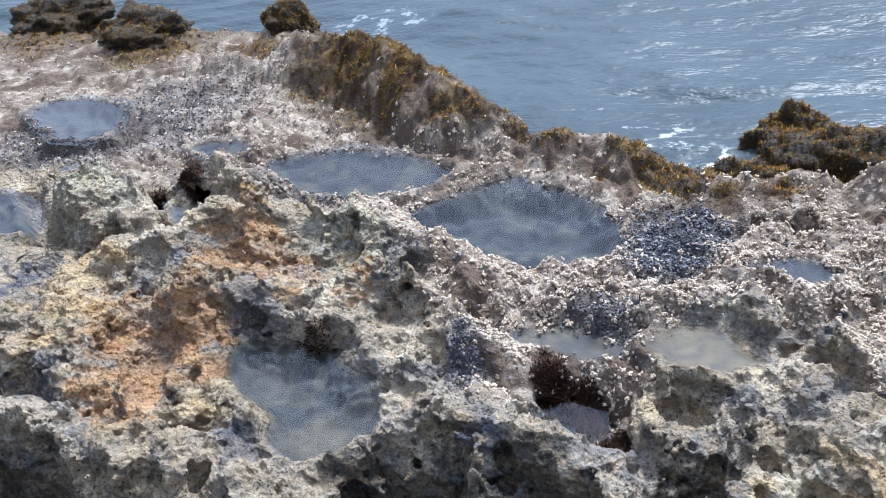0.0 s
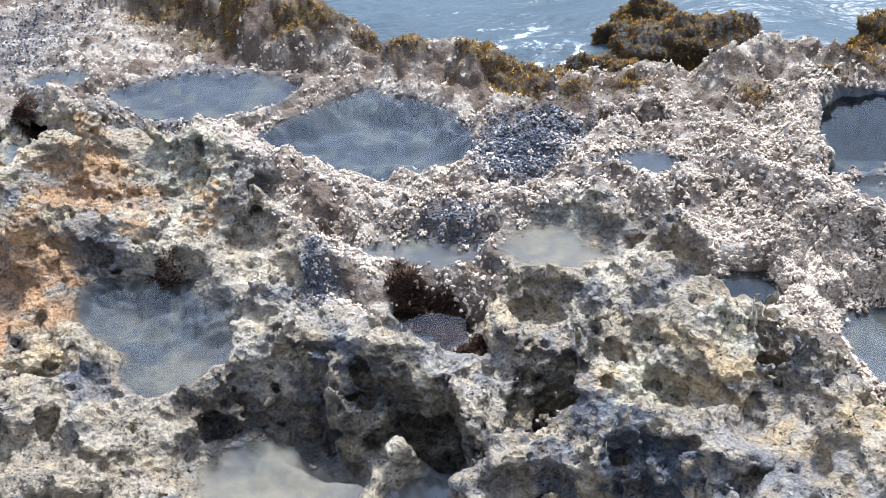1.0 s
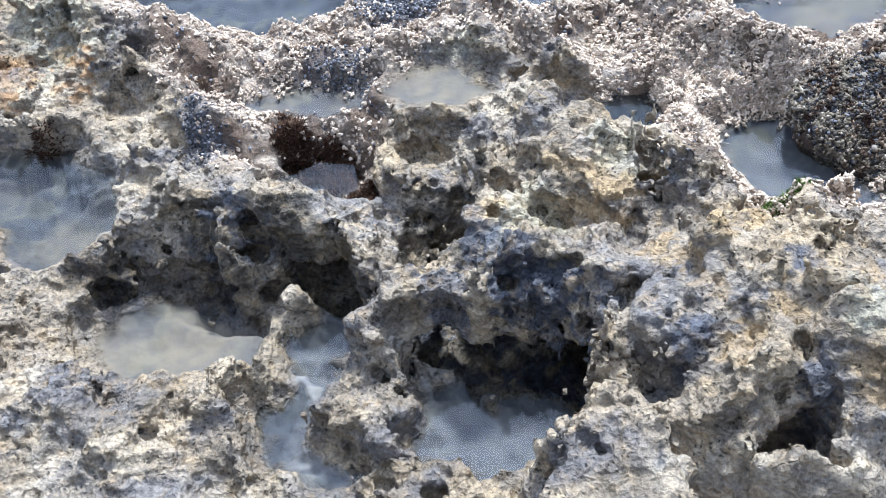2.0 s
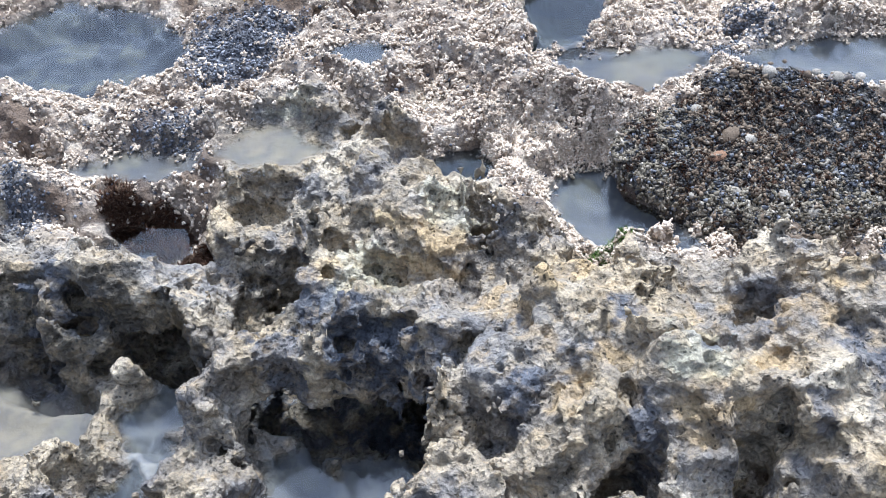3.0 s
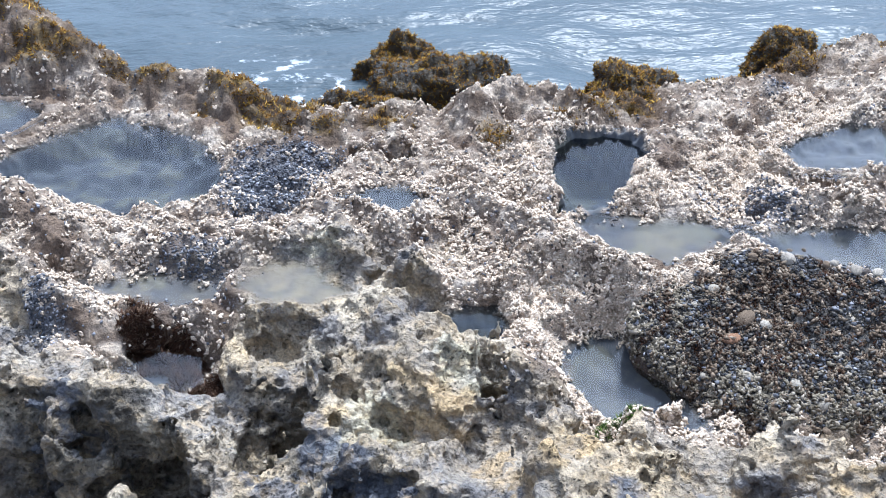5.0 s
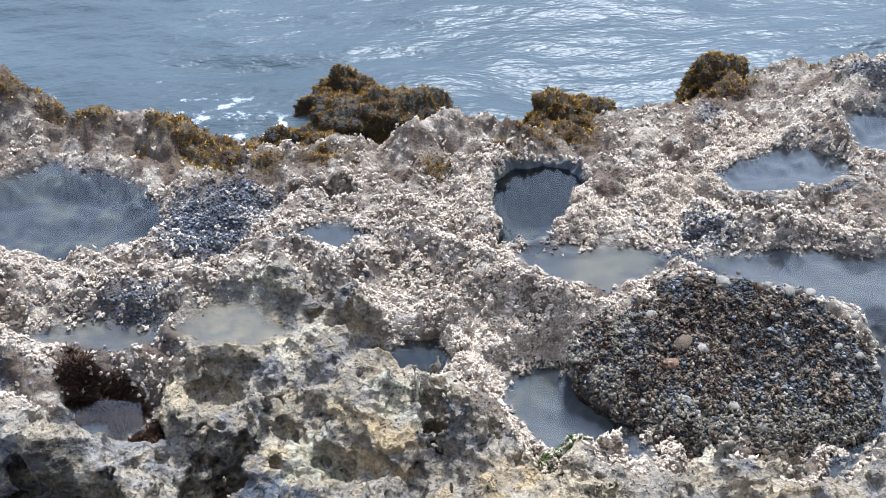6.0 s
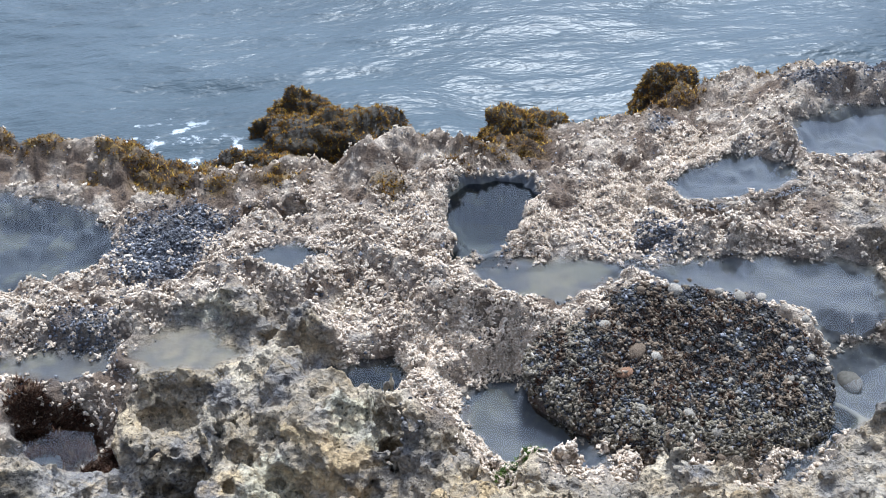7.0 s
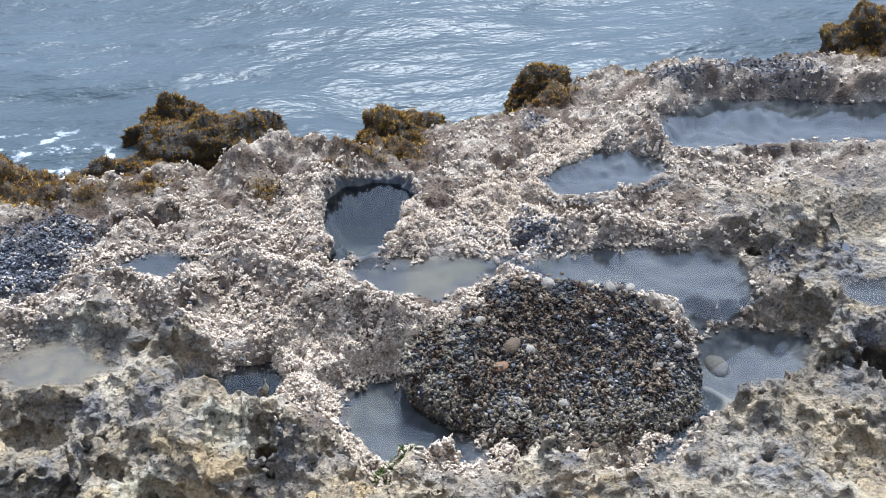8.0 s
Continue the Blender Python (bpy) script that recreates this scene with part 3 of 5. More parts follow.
tint_spot("lush", 0.55, 2.2, 0.12, 1)
tint_spot("lush", 0.86, 2.28, 0.19, 1)
tint_spot("lush", 1.13, 2.56, 0.16, 1)
tint_spot("orange", -1.81, 2.15, 0.18, 1)
tint_spot("orange", -1.95, 1.76, 0.24, 1)
tint_spot("orange", -1.6, 2.08, 0.13, 0.9)
tint_spot("orange", -1.87, 1.85, 0.17, 0.9)
tint_spot("orange", -1.91, 1.54, 0.14, 0.6)
tint_spot("orange", -1.37, 2.06, 0.09, 0.5)
tint_spot("orange", -1.72, 1.71, 0.09, 0.7)
tint_spot("ochre", -0.24, 1.38, 0.05, 1)
tint_spot("ochre", 0.01, 1.37, 0.07, 0.7)
tint_spot("ochre", 0.16, 1.05, 0.06, 0.7)
tint_spot("ochre", 0.2, 0.92, 0.06, 0.5)
tint_spot("ochre", 0, 1.65, 0.08, 0.6)
tint_spot("ochre", -0.12, 1.33, 0.07, 0.5)
tint_spot("ochre", 0.13, 1.14, 0.07, 0.4)
tint_spot("ochre", 0.39, 0.99, 0.08, 0.3)
tint_spot("ochre", 0.25, 1.23, 0.07, 0.8)
tint_spot("ochre", 0.27, 0.93, 0.07, 0.7)
tint_spot("ochre", 0.48, 1.08, 0.08, 0.7)
tint_spot("ochre", 0.61, 1, 0.08, 0.6)
tint_spot("ochre", 0.41, 0.84, 0.07, 0.7)
tint_spot("ochre", 0.1, 1.23, 0.07, 0.7)
tint_spot("ochre", 0.18, 1.13, 0.06, 0.7)
tint_spot("ochre", -0.07, 1.39, 0.08, 0.6)
tint_spot("ochre", 0.53, 0.92, 0.06, 0.7)
tint_spot("ochre", 0.7, 1.04, 0.06, 0.6)
tint_spot("ochre", -0.53, 1.37, 0.06, 0.5)
tint_spot("ochre", -2.29, 1.98, 0.21, 0.7)
tint_spot("ochre", -2.23, 1.75, 0.17, 0.7)
tint_spot("ochre", -1.8, 1.41, 0.11, 0.6)
tint_spot("ochre", -1.65, 1.58, 0.11, 0.6)
tint_spot("ochre", -1.43, 2.17, 0.11, 0.4)
tint_spot("ochre", -1.82, 2.28, 0.1, 0.4)
tint_spot("blue", -0.5, 2.33, 0.18, 1)
tint_spot("blue", -1.03, 1.8, 0.09, 1)
tint_spot("blue", -0.43, 2.43, 0.15, 0.8)
tint_spot("blue", -0.65, 1.96, 0.13, 0.6)
tint_spot("blue", -1.7, 2.71, 0.29, 0.5)
tint_spot("blue", -3.08, 2.98, 0.44, 0.4)
tint_spot("blue", -2.72, 3.25, 0.44, 0.4)
tint_spot("blue", -1.62, 3.44, 0.15, 0.1)
tint_spot("blue", -0.49, 2.25, 0.13, 1)
tint_spot("blue", -0.96, 1.73, 0.08, 1)
tint_spot("blue", 0.89, 2.12, 0.11, 0.7)
tint_spot("blue", 0.53, 1.97, 0.11, 0.3)
tint_spot("blue", 0.26, 1.77, 0.05, 0.2)
tint_spot("blue", 0.42, 2.15, 0.09, 0.2)
tint_spot("blue", 1.48, 1.78, 0.07, 0.9)
tint_spot("blue", 1.65, 1.84, 0.09, 0.6)
tint_spot("blue", 1.03, 1.81, 0.08, 0.4)
tint_spot("blue", 1.62, 2.8, 0.1, 0.8)
tint_spot("blue", 1.98, 2.85, 0.24, 0.8)
tint_spot("blue", 1.09, 2.75, 0.07, 0.5)
tint_spot("blue", 0.8, 2.16, 0.12, 0.3)
tint_spot("weed", -1.89, 3.52, 0.32, 1)
tint_spot("weed", -1.57, 3.33, 0.22, 1)
tint_spot("weed", -2.08, 3.47, 0.22, 0.6)
tint_spot("weed", -1.25, 3.08, 0.15, 0.9)
tint_spot("weed", -1.62, 3.17, 0.14, 0.8)
tint_spot("weed", -1.35, 3.03, 0.13, 0.8)
tint_spot("weed", -1.82, 3.2, 0.15, 0.6)
tint_spot("weed", -1.08, 2.98, 0.09, 0.8)
tint_spot("weed", -0.59, 2.91, 0.11, 0.9)
tint_spot("weed", -0.52, 2.78, 0.11, 0.75)
tint_spot("weed", -2.22, 4.06, 0.25, 0.8)
tint_spot("weed", -3.28, 4.04, 0.4, 0.7)
tint_spot("weed", -4.08, 4.37, 0.51, 0.8)
tint_spot("weed", -2.6, 3.95, 0.23, 0.8)
tint_spot("weed", -1.59, 3.19, 0.12, 0.4)
tint_spot("weed", -0.51, 2.75, 0.17, 0.9)
tint_spot("weed", -0.19, 2.66, 0.08, 0.8)
tint_spot("weed", 0.18, 2.55, 0.08, 0.6)
tint_spot("weed", 0.61, 2.75, 0.13, 0.9)
tint_spot("weed", 0.49, 2.64, 0.09, 0.7)
tint_spot("weed", 1.18, 2.91, 0.11, 0.8)
tint_spot("weed", 2.4, 2.93, 0.12, 0.8)
tint_spot("weed", 0.4, 2.57, 0.08, 0.4)
tint_spot("weed", -0.67, 2.83, 0.1, 0.9)
tint_spot("weed", -0.53, 2.72, 0.09, 0.9)
tint_spot("weed", -0.95, 2.94, 0.11, 0.8)
tint_spot("weed", -0.34, 2.66, 0.07, 0.7)
tint_spot("weed", -0.11, 2.66, 0.07, 0.5)
tint_spot("weed", -0.76, 2.75, 0.07, 0.6)
tint_spot("red", -0.68, 1.69, 0.13, 1)
tint_spot("red", -0.56, 1.61, 0.07, 0.9)
tint_spot("red", -0.75, 1.78, 0.08, 0.8)
tint_spot("red", -1.11, 1.37, 0.08, 0.4)
tint_spot("red", -1.2, 1.41, 0.07, 0.5)
tint_spot("red", -1.65, 1.86, 0.23, 0.45)
tint_spot("red", -1.45, 1.86, 0.1, 0.6)
tint_spot("red", -2.21, 2.57, 0.11, 0.7)
tint_spot("red", -2.39, 2.55, 0.11, 0.7)
tint_spot("red", 0, 2.11, 0.09, 0.4)
tint_spot("red", 0.36, 1.81, 0.07, 0.5)
tint_spot("red", 0.14, 1.47, 0.04, 0.5)
tint_spot("green", 0.38, 1.35, 0.05, 1)
tint_spot("green", 0.34, 1.39, 0.04, 0.6)
tint_spot("pale", -2.47, 2.39, 0.26, 1)
tint_spot("pale", -1.48, 2.22, 0.21, 0.8)
tint_spot("pale", -1.36, 2.1, 0.12, 0.6)
tint_spot("pale", -0.16, 1.34, 0.12, 0.9)
tint_spot("pale", 0.41, 0.94, 0.08, 0.9)
tint_spot("pale", 0.06, 1.47, 0.09, 0.5)
tint_spot("pale", -0.31, 1.93, 0.08, 0.5)
# dark weed film, also painting in the shade of undercuts and clefts
tint_spot("dark", -1.17, 1.42, 0.09, 0.9)
tint_spot("dark", -1.08, 1.38, 0.08, 0.9)
tint_spot("dark", -0.93, 1.41, 0.08, 0.8)
tint_spot("dark", -0.59, 1.37, 0.08, 0.8)
tint_spot("dark", -0.92, 1.46, 0.08, 1)
tint_spot("dark", -0.81, 1.37, 0.06, 1)
tint_spot("dark", -0.69, 1.41, 0.09, 1)
tint_spot("dark", -0.55, 1.29, 0.07, 1)
tint_spot("dark", -0.28, 1.29, 0.07, 0.9)
tint_spot("dark", -0.2, 1.22, 0.08, 0.9)
tint_spot("dark", -0.11, 1.16, 0.08, 1)
tint_spot("dark", -0.38, 1.47, 0.08, 0.8)
tint_spot("dark", 0.3, 1.05, 0.08, 0.5)
tint_spot("dark", -0.14, 1.07, 0.06, 0.5)
tint_spot("dark", -0.74, 1.23, 0.1, 0.4)
tint_spot("dark", -0.39, 1.25, 0.07, 0.6)
# pools whose bright sky reflection is painted into a pale floor
tint_spot("floor_glare", -0.28, 0.96, 0.24, 1)
tint_spot("floor_glare", -0.38, 1.05, 0.14, 0.9)
tint_spot("floor_glare", -0.64, 1.0, 0.17, 0.8)
tint_spot("floor_glare", -0.6, 1.3, 0.14, 0.8)
tint_spot("floor_glare", 1.3, 1.58, 0.2, 0.5)
tint_spot("floor_glare", 1.8, 2.5, 0.51, 0.9)
tint_spot("floor_glare", 1.55, 2.5, 0.26, 0.9)
tint_spot("floor_glare", 1.2, 2.35, 0.31, 0.7)
tint_spot("floor_glare", 1.2, 1.88, 0.34, 0.5)
tint_spot("floor_glare", 0.42, 1.5, 0.17, 0.3)
tint_spot("floor_glare", -3.1, 3.1, 0.51, 0.6)
tint_spot("tan", -0.4, 1.86, 0.13, 1)
tint_spot("tan", -0.3, 1.82, 0.08, 0.8)
tint_spot("tan", -0.81, 1.91, 0.09, 0.5)
tint_spot("tan", -0.66, 1.93, 0.09, 0.5)
tint_spot("tan", 0.55, 1.97, 0.12, 0.5)
tint_spot("tan", 0.03, 1.96, 0.08, 0.8)
tint_spot("tan", 0.82, 1.34, 0.1, 0.7)
tint_spot("tan", 1.23, 1.55, 0.08, 0.3)
tint_spot("tan", -0.91, 1.25, 0.2, 1)
tint_spot("tan", -1.12, 1.25, 0.14, 0.8)
tint_spot("tan", -0.75, 1.14, 0.09, 0.6)
tint_spot("tan", -1.32, 1.58, 0.14, 0.9)
tint_spot("tan", -1.55, 1.76, 0.12, 0.6)
tint_spot("tan", -1.23, 1.68, 0.09, 0.7)

CLEAR_POOLS = ("slope_pool", "sandy_pool", "tan_pool", "wet_hollow", "thin_pool", "right_pool", "nook_pool", "weedy_pool", "far_right_pool", "side_pool", "block_pool", "cave_pool", "cleft_pool", "channel_pool", "dish_pool", "back_pool", "shallow_pool")
THIN_POOLS = ("sandy_pool", "tan_pool", "thin_pool", "wet_hollow", "far_right_pool")
DARK_POOLS = ("deep_pool", "rim_pool")


def patch(x, y, spots):
    m = np.zeros(x.shape)
    for cx, cy, r, k in spots:
        m = np.maximum(m, k * step(np.hypot(x - cx, y - cy) / r, 1.2, 0.3))
    return m


def within(x, y, outline):
    """Signed distance to an outline, below zero inside; far points get 9."""
    p = np.array(outline)
    lo, hi = p.min(0) - 0.3, p.max(0) + 0.3
    pick = (x > lo[0]) & (x < hi[0]) & (y > lo[1]) & (y < hi[1])
    d = np.full(x.shape, 9.0)
    u, v = x[pick], y[pick]
    best = np.full(u.shape, 9.0)
    odd = np.zeros(u.shape, bool)
    for (ax, ay), (bx, by) in zip(p, np.roll(p, -1, 0)):
        t = np.clip(((u - ax) * (bx - ax) + (v - ay) * (by - ay)) / ((bx - ax) ** 2 + (by - ay) ** 2), 0, 1)
        best = np.minimum(best, np.hypot(u - ax - t * (bx - ax), v - ay - t * (by - ay)))
        if ay != by:
            odd ^= ((ay > v) != (by > v)) & (u < (bx - ax) * (v - ay) / (by - ay) + ax)
    d[pick] = np.where(odd, -best, best)
    return d


def soft_max(a, b, k):
    t = np.clip(0.5 + 0.5 * (a - b) / k, 0, 1)
    return b + (a - b) * t + k * t * (1 - t)


def raised(h, x, y, right, left, line):
    best = np.full(x.shape, 9.0)
    top = np.full(x.shape, -9.0)
    for (ax, ay, az), (bx, by, bz) in zip(line, line[1:]):
        dx, dy = bx - ax, by - ay
        n = dx * dx + dy * dy
        t = np.clip(((x - ax) * dx + (y - ay) * dy) / n, 0, 1)
        d = np.hypot(x - ax - t * dx, y - ay - t * dy)
        side = step((dx * (y - ay) - dy * (x - ax)) / math.sqrt(n), -0.01, 0.01)
        c = az + (bz - az) * t - d * (right + (left - right) * side) - 2.0 * np.maximum(d - 0.16, 0)
        near = d < best
        top = np.where(near, c, top)
        best = np.where(near, d, best)
    return soft_max(h, top, 0.012)


def shelf(x, y):
    """Height and zone masks of the rock shelf at the points x, y."""
    wx = x + 0.022 * fbm(x * 8, y * 8, 3, 3) + 0.012 * fbm(x * 30, y * 30, 5, 3)
    wy = y + 0.022 * fbm(x * 8, y * 8, 7, 3) + 0.012 * fbm(x * 30, y * 30, 9, 3)
    edge = np.interp(wx, EDGE_X, EDGE_Y) - wy
    bare = step(np.interp(wx, BARE_X, BARE_Y) - wy + 0.08 * fbm(x * 5, y * 5, 11, 3), -0.05, 0.07)
    bare = np.maximum(bare, 0.75 * step(wx, 1.3, 1.5) * step(wy, 2.3, 2.1))
    h = 0.025 * fbm(x * 1.1, y * 1.1, 21, 3) + 0.04 * step(x, 0.6, 1.6) - 0.02
    h -= 0.09 * step(y, 2.0, 1.55) * step(x, -0.2, -0.6)
    h -= 0.08 * step(x, 0.15, 0.35) * step(x, 1.35, 1.15) * step(y, 1.8, 1.65) * step(y, 1.2, 1.32)
    h += 0.07 * step(y, 1.35, 1.1) * step(x, -1.15, -1.4)
    for z, wall, outline in BROAD:
        k = step(within(wx, wy, outline), wall, -wall)
        h = h * (1 - k) + z * k
    for right, left, line in CRESTS:
        h = raised(h, wx, wy, right, left, line)
    # eroded bowls on bare stone, low lumps under the crust
    qx = x + 0.04 * fbm(x * 7, y * 7, 31, 3) + 0.008 * fbm(x * 45, y * 45, 35, 2)
    qy = y + 0.04 * fbm(x * 7, y * 7, 33, 3) + 0.008 * fbm(x * 45, y * 45, 37, 2)
    rough = np.zeros(x.shape)
    facet = np.zeros(x.shape)
    for size, amp, seed in ((0.23, 0.115, 40),):
        d, who = bowls(qx / size, qy / size, seed)
        rough += amp * (0.4 + 0.8 * who) * (np.minimum(d, 0.75) - 0.22)
        facet = np.maximum(facet, step(who, 0.62, 0.72) * step(d, 0.5, 0.2))
    rough += 0.008 * fbm(x * 22, y * 22, 61, 3)
    crust = 0.036 * fbm(x * 9, y * 9, 71, 4) + 0.026 * np.abs(fbm(x * 34, y * 34, 75, 3))
    d, who = bowls(qx / 0.075, qy / 0.075, 77)
    crust += 0.05 * (0.4 - np.minimum(d, 0.6)) * (0.4 + who)
    d, who = bowls(qx / 0.03, qy / 0.03, 79)
    crust += 0.016 * (0.4 - np.minimum(d, 0.6)) * (0.3 + who)
    quiet = np.ones(x.shape)
    inside = np.zeros(x.shape)
    wet = np.zeros(x.shape)
    ragged = 0.026 * fbm(x * 16, y * 16, 91, 4) + 0.012 * np.abs(fbm(x * 45, y * 45, 95, 2))
    bottom = 0.4 + fbm(x * 13, y * 13, 97, 2)
    for level, depth, slope, outline in POOLS.values():
        s = within(wx, wy, outline)
        s = s - 0.012 + ragged * step(s, 0.2, 0.1)
        target = np.where(s < 0, level - 0.7 * depth * step(-s, -0.008, 0.03 + min(depth, 0.06)) - min(0.6 * depth, 0.03) * bottom * step(-s, 0.0, 0.06), level + 0.004 + slope * np.maximum(s, 0))
        rim = 0.022 if depth > 0.12 else 0.05
        w = step(s, rim, 0.1 * rim)
        h = h * (1 - w) + target * w
        quiet = np.minimum(quiet, step(s, -0.005 if rim > 0.03 else -0.03, rim - 0.005 if rim > 0.03 else -0.008))
        inside = np.maximum(inside, step(s, 0.003, -0.03 if rim > 0.03 else -0.008))
        wet = np.maximum(wet, step(s, 0.03, -0.004))
    h += quiet * (rough * bare + crust * (1 - bare))
    deep = np.zeros(x.shape)
    for z, wall, outline in HOLLOWS:
        k = step(within(wx, wy, outline), wall, -wall)
        h = h * (1 - k) + (z + 0.6 * rough) * k
        deep = np.maximum(deep, k)
    # shelf drops into the sea
    drop = step(edge, 0.04, -0.3)
    h = h * (1 - drop) + (-0.85 + 0.12 * fbm(x * 3, y * 3, 81, 3)) * drop
    m = {k: patch(wx, wy, v) for k, v in TINT_SPOTS.items()}
    m["turf"] = step(fbm(x * 6, y * 6, 301, 4) + 0.6 * fbm(x * 17, y * 17, 305, 3), -0.5, 0.05)
    m["turf"] = np.maximum(m["turf"], m["lush"])
    m["weed"] = np.maximum(m["weed"], step(edge, 0.08, -0.03) * (0.5 + 0.5 * step(fbm(x * 3, y * 3, 85, 3), -0.2, 0.3)))
    m.update(facet=facet, bare=bare * (1 - drop), quiet=quiet, inside=inside, wet=np.maximum(wet, step(h, SEA + 0.16, SEA + 0.02)), deep=deep, edge=edge)
    return h, m


def spaced(stops):
    """Grid lines from rows of (end, spacing) after a first start."""
    out = [stops[0]]
    for end, gap in stops[1:]:
        n = max(1, round((end - out[-1]) / gap))
        out.extend(np.linspace(out[-1], end, n + 1)[1:])
    return np.array(out)


def grid_mesh(name, co, fields=(), cut=None):
    ny, nx = co.shape[:2]
    i = (np.arange(ny - 1)[:, None] * nx + np.arange(nx - 1)[None, :]).ravel()
    quads = np.stack([i, i + 1, i + nx + 1, i + nx], 1)
    if cut is not None:
        quads = quads[~cut.ravel()[quads].all(1)]
    me = bpy.data.meshes.new(name)
    me.vertices.add(nx * ny)
    me.vertices.foreach_set("co", co.reshape(-1).astype(np.float32))
    me.loops.add(quads.size)
    me.loops.foreach_set("vertex_index", quads.ravel().astype(np.int32))
    me.polygons.add(len(quads))
    me.polygons.foreach_set("loop_start", np.arange(0, quads.size, 4, dtype=np.int32))
    me.polygons.foreach_set("use_smooth", np.ones(len(quads), bool))
    for key, v in fields:
        if v.ndim == 3:
            at = me.attributes.new(key, "FLOAT_COLOR", "POINT")
            at.data.foreach_set("color", np.concatenate([v, np.ones(v.shape[:2] + (1,))], -1).reshape(-1).astype(np.float32))
        else:
            at = me.attributes.new(key, "FLOAT", "POINT")
            at.data.foreach_set("value", v.reshape(-1).astype(np.float32))
    me.update()
    me.validate()
    return me


def blend(base, colour, m):
    return base + (np.array(colour) - base) * m[..., None]


def zone_tint(x, y, h, m):
    """Natural colours of the stone and of what grows on it, plus painted shade and glare."""
    x, y = x + 0.8 * h, y + 1.1 * h
    n1 = step(fbm(x * 2.6, y * 2.6, 101, 4), -0.35, 0.35)
    n2 = step(fbm(x * 13, y * 13, 103, 4), -0.3, 0.25)
    n3 = step(fbm(x * 5, y * 5, 107, 4), 0.05, 0.4)
    n4 = step(fbm(x * 6, y * 6, 109, 4), 0.0, 0.35)
    n5 = step(fbm(x * 34, y * 34, 117, 3), -0.15, 0.2)
    stone = blend(np.broadcast_to(np.array((0.66, 0.54, 0.36)), x.shape + (3,)), (0.56, 0.47, 0.34), n1)
    stone = blend(stone, (0.84, 0.73, 0.55), 0.85 * n3)
    stone = blend(stone, (0.15, 0.135, 0.115), 0.62 * (1 - n2) * (0.55 + 0.45 * n5))
    # blue-grey of shaded facets, painted into random bowls and noise patches
    stone = blend(stone, (0.15, 0.165, 0.205), np.clip(0.7 * n4 * n2 + 0.4 * m["facet"], 0, 0.75))
    torn = {k: step(m[k] + 0.45 * (n5 - 0.5) + 0.4 * (n2 - 0.5), 0.3, 0.62) * step(m[k], 0.0, 0.25) for k in ("pale", "orange", "ochre", "dark", "slate_shade")}
    stone = blend(stone, (0.66, 0.62, 0.46), 0.7 * torn["pale"])
    stone = blend(stone, (0.62, 0.33, 0.12), 0.72 * torn["orange"] * (0.5 + 0.5 * n2))
    stone = blend(stone, (0.66, 0.46, 0.2), 0.55 * torn["ochre"] * (0.5 + 0.5 * n2))
    # dark film together with undercut shade, both as colour
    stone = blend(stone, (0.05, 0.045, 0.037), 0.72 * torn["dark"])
    stone = blend(stone, (0.11, 0.13, 0.18), 0.7 * torn["slate_shade"])
    crust = blend(np.broadcast_to(np.array((0.23, 0.17, 0.125)), x.shape + (3,)), (0.76, 0.66, 0.54), m["turf"] * (0.3 + 0.7 * n2) * (0.45 + 0.55 * n5))
    crust = blend(crust, (0.17, 0.175, 0.195), np.clip(m["blue"] * 0.95, 0, 1))
    c = stone * m["bare"][..., None] + crust * (1 - m["bare"][..., None])
    c = blend(c, (0.05, 0.028, 0.01), 0.95 * m["weed"])
    c = blend(c, (0.3, 0.19, 0.04), 0.75 * m["weed"] * n2 * n5)
    c = blend(c, (0.05, 0.028, 0.02), 0.85 * step(m["red"], 0.2, 0.9))
    c = blend(c, (0.1, 0.14, 0.03), 0.8 * m["green"])
    silt = blend(np.broadcast_to(np.array((0.17, 0.175, 0.185)), x.shape + (3,)), (0.27, 0.26, 0.215), step(fbm(x * 11, y * 11, 113, 4), 0.05, 0.2))
    c = c * (1 - m["inside"][..., None]) + silt * m["inside"][..., None]
    c = blend(c, (0.42, 0.36, 0.26), 0.8 * m["tan"] * (0.5 + 0.5 * n2))
    # pale silt colour that also stands in for reflected sky
    c = blend(c, (0.31, 0.305, 0.3), 0.8 * step(m["floor_glare"], 0.04, 0.2) * m["inside"])
    return np.clip(c * (0.68 + 0.06 * m["bare"][..., None]), 0, 1)


XS = spaced([-40, (-12, 4), (-5, 0.25), (-3.4, 0.03), (-2.4, 0.01), (-1.95, 0.006), (1.4, 0.006), (1.9, 0.008), (2.7, 0.02), (6, 0.2), (40, 4)])
YS = spaced([-30, (-4, 3), (0.0, 0.2), (0.6, 0.03), (0.76, 0.008), (2.2, 0.012), (2.6, 0.006), (3.0, 0.008), (3.4, 0.011), (4.0, 0.02), (6, 0.06), (14, 0.5)])
GX = np.repeat(XS[None, :], len(YS), 0)
GY = np.repeat(YS[:, None], len(XS), 1)
H, ZONE = shelf(GX, GY)


GROUND = np.stack([GX, GY, H], -1)


KARST = (-2.7, 1.72, 0.7, 2.56, -0.38, 0.32)
VOXEL = 0.0065


def karst_edge(x, y):
    """One inside the stretch of bare stone that is eaten out in depth, nought at its border."""
    return step(np.minimum(np.minimum(x - KARST[0], KARST[1] - x), np.minimum(y - KARST[2], KARST[3] - y)), 0.01, 0.06)


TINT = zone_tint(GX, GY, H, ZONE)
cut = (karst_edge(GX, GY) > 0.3)
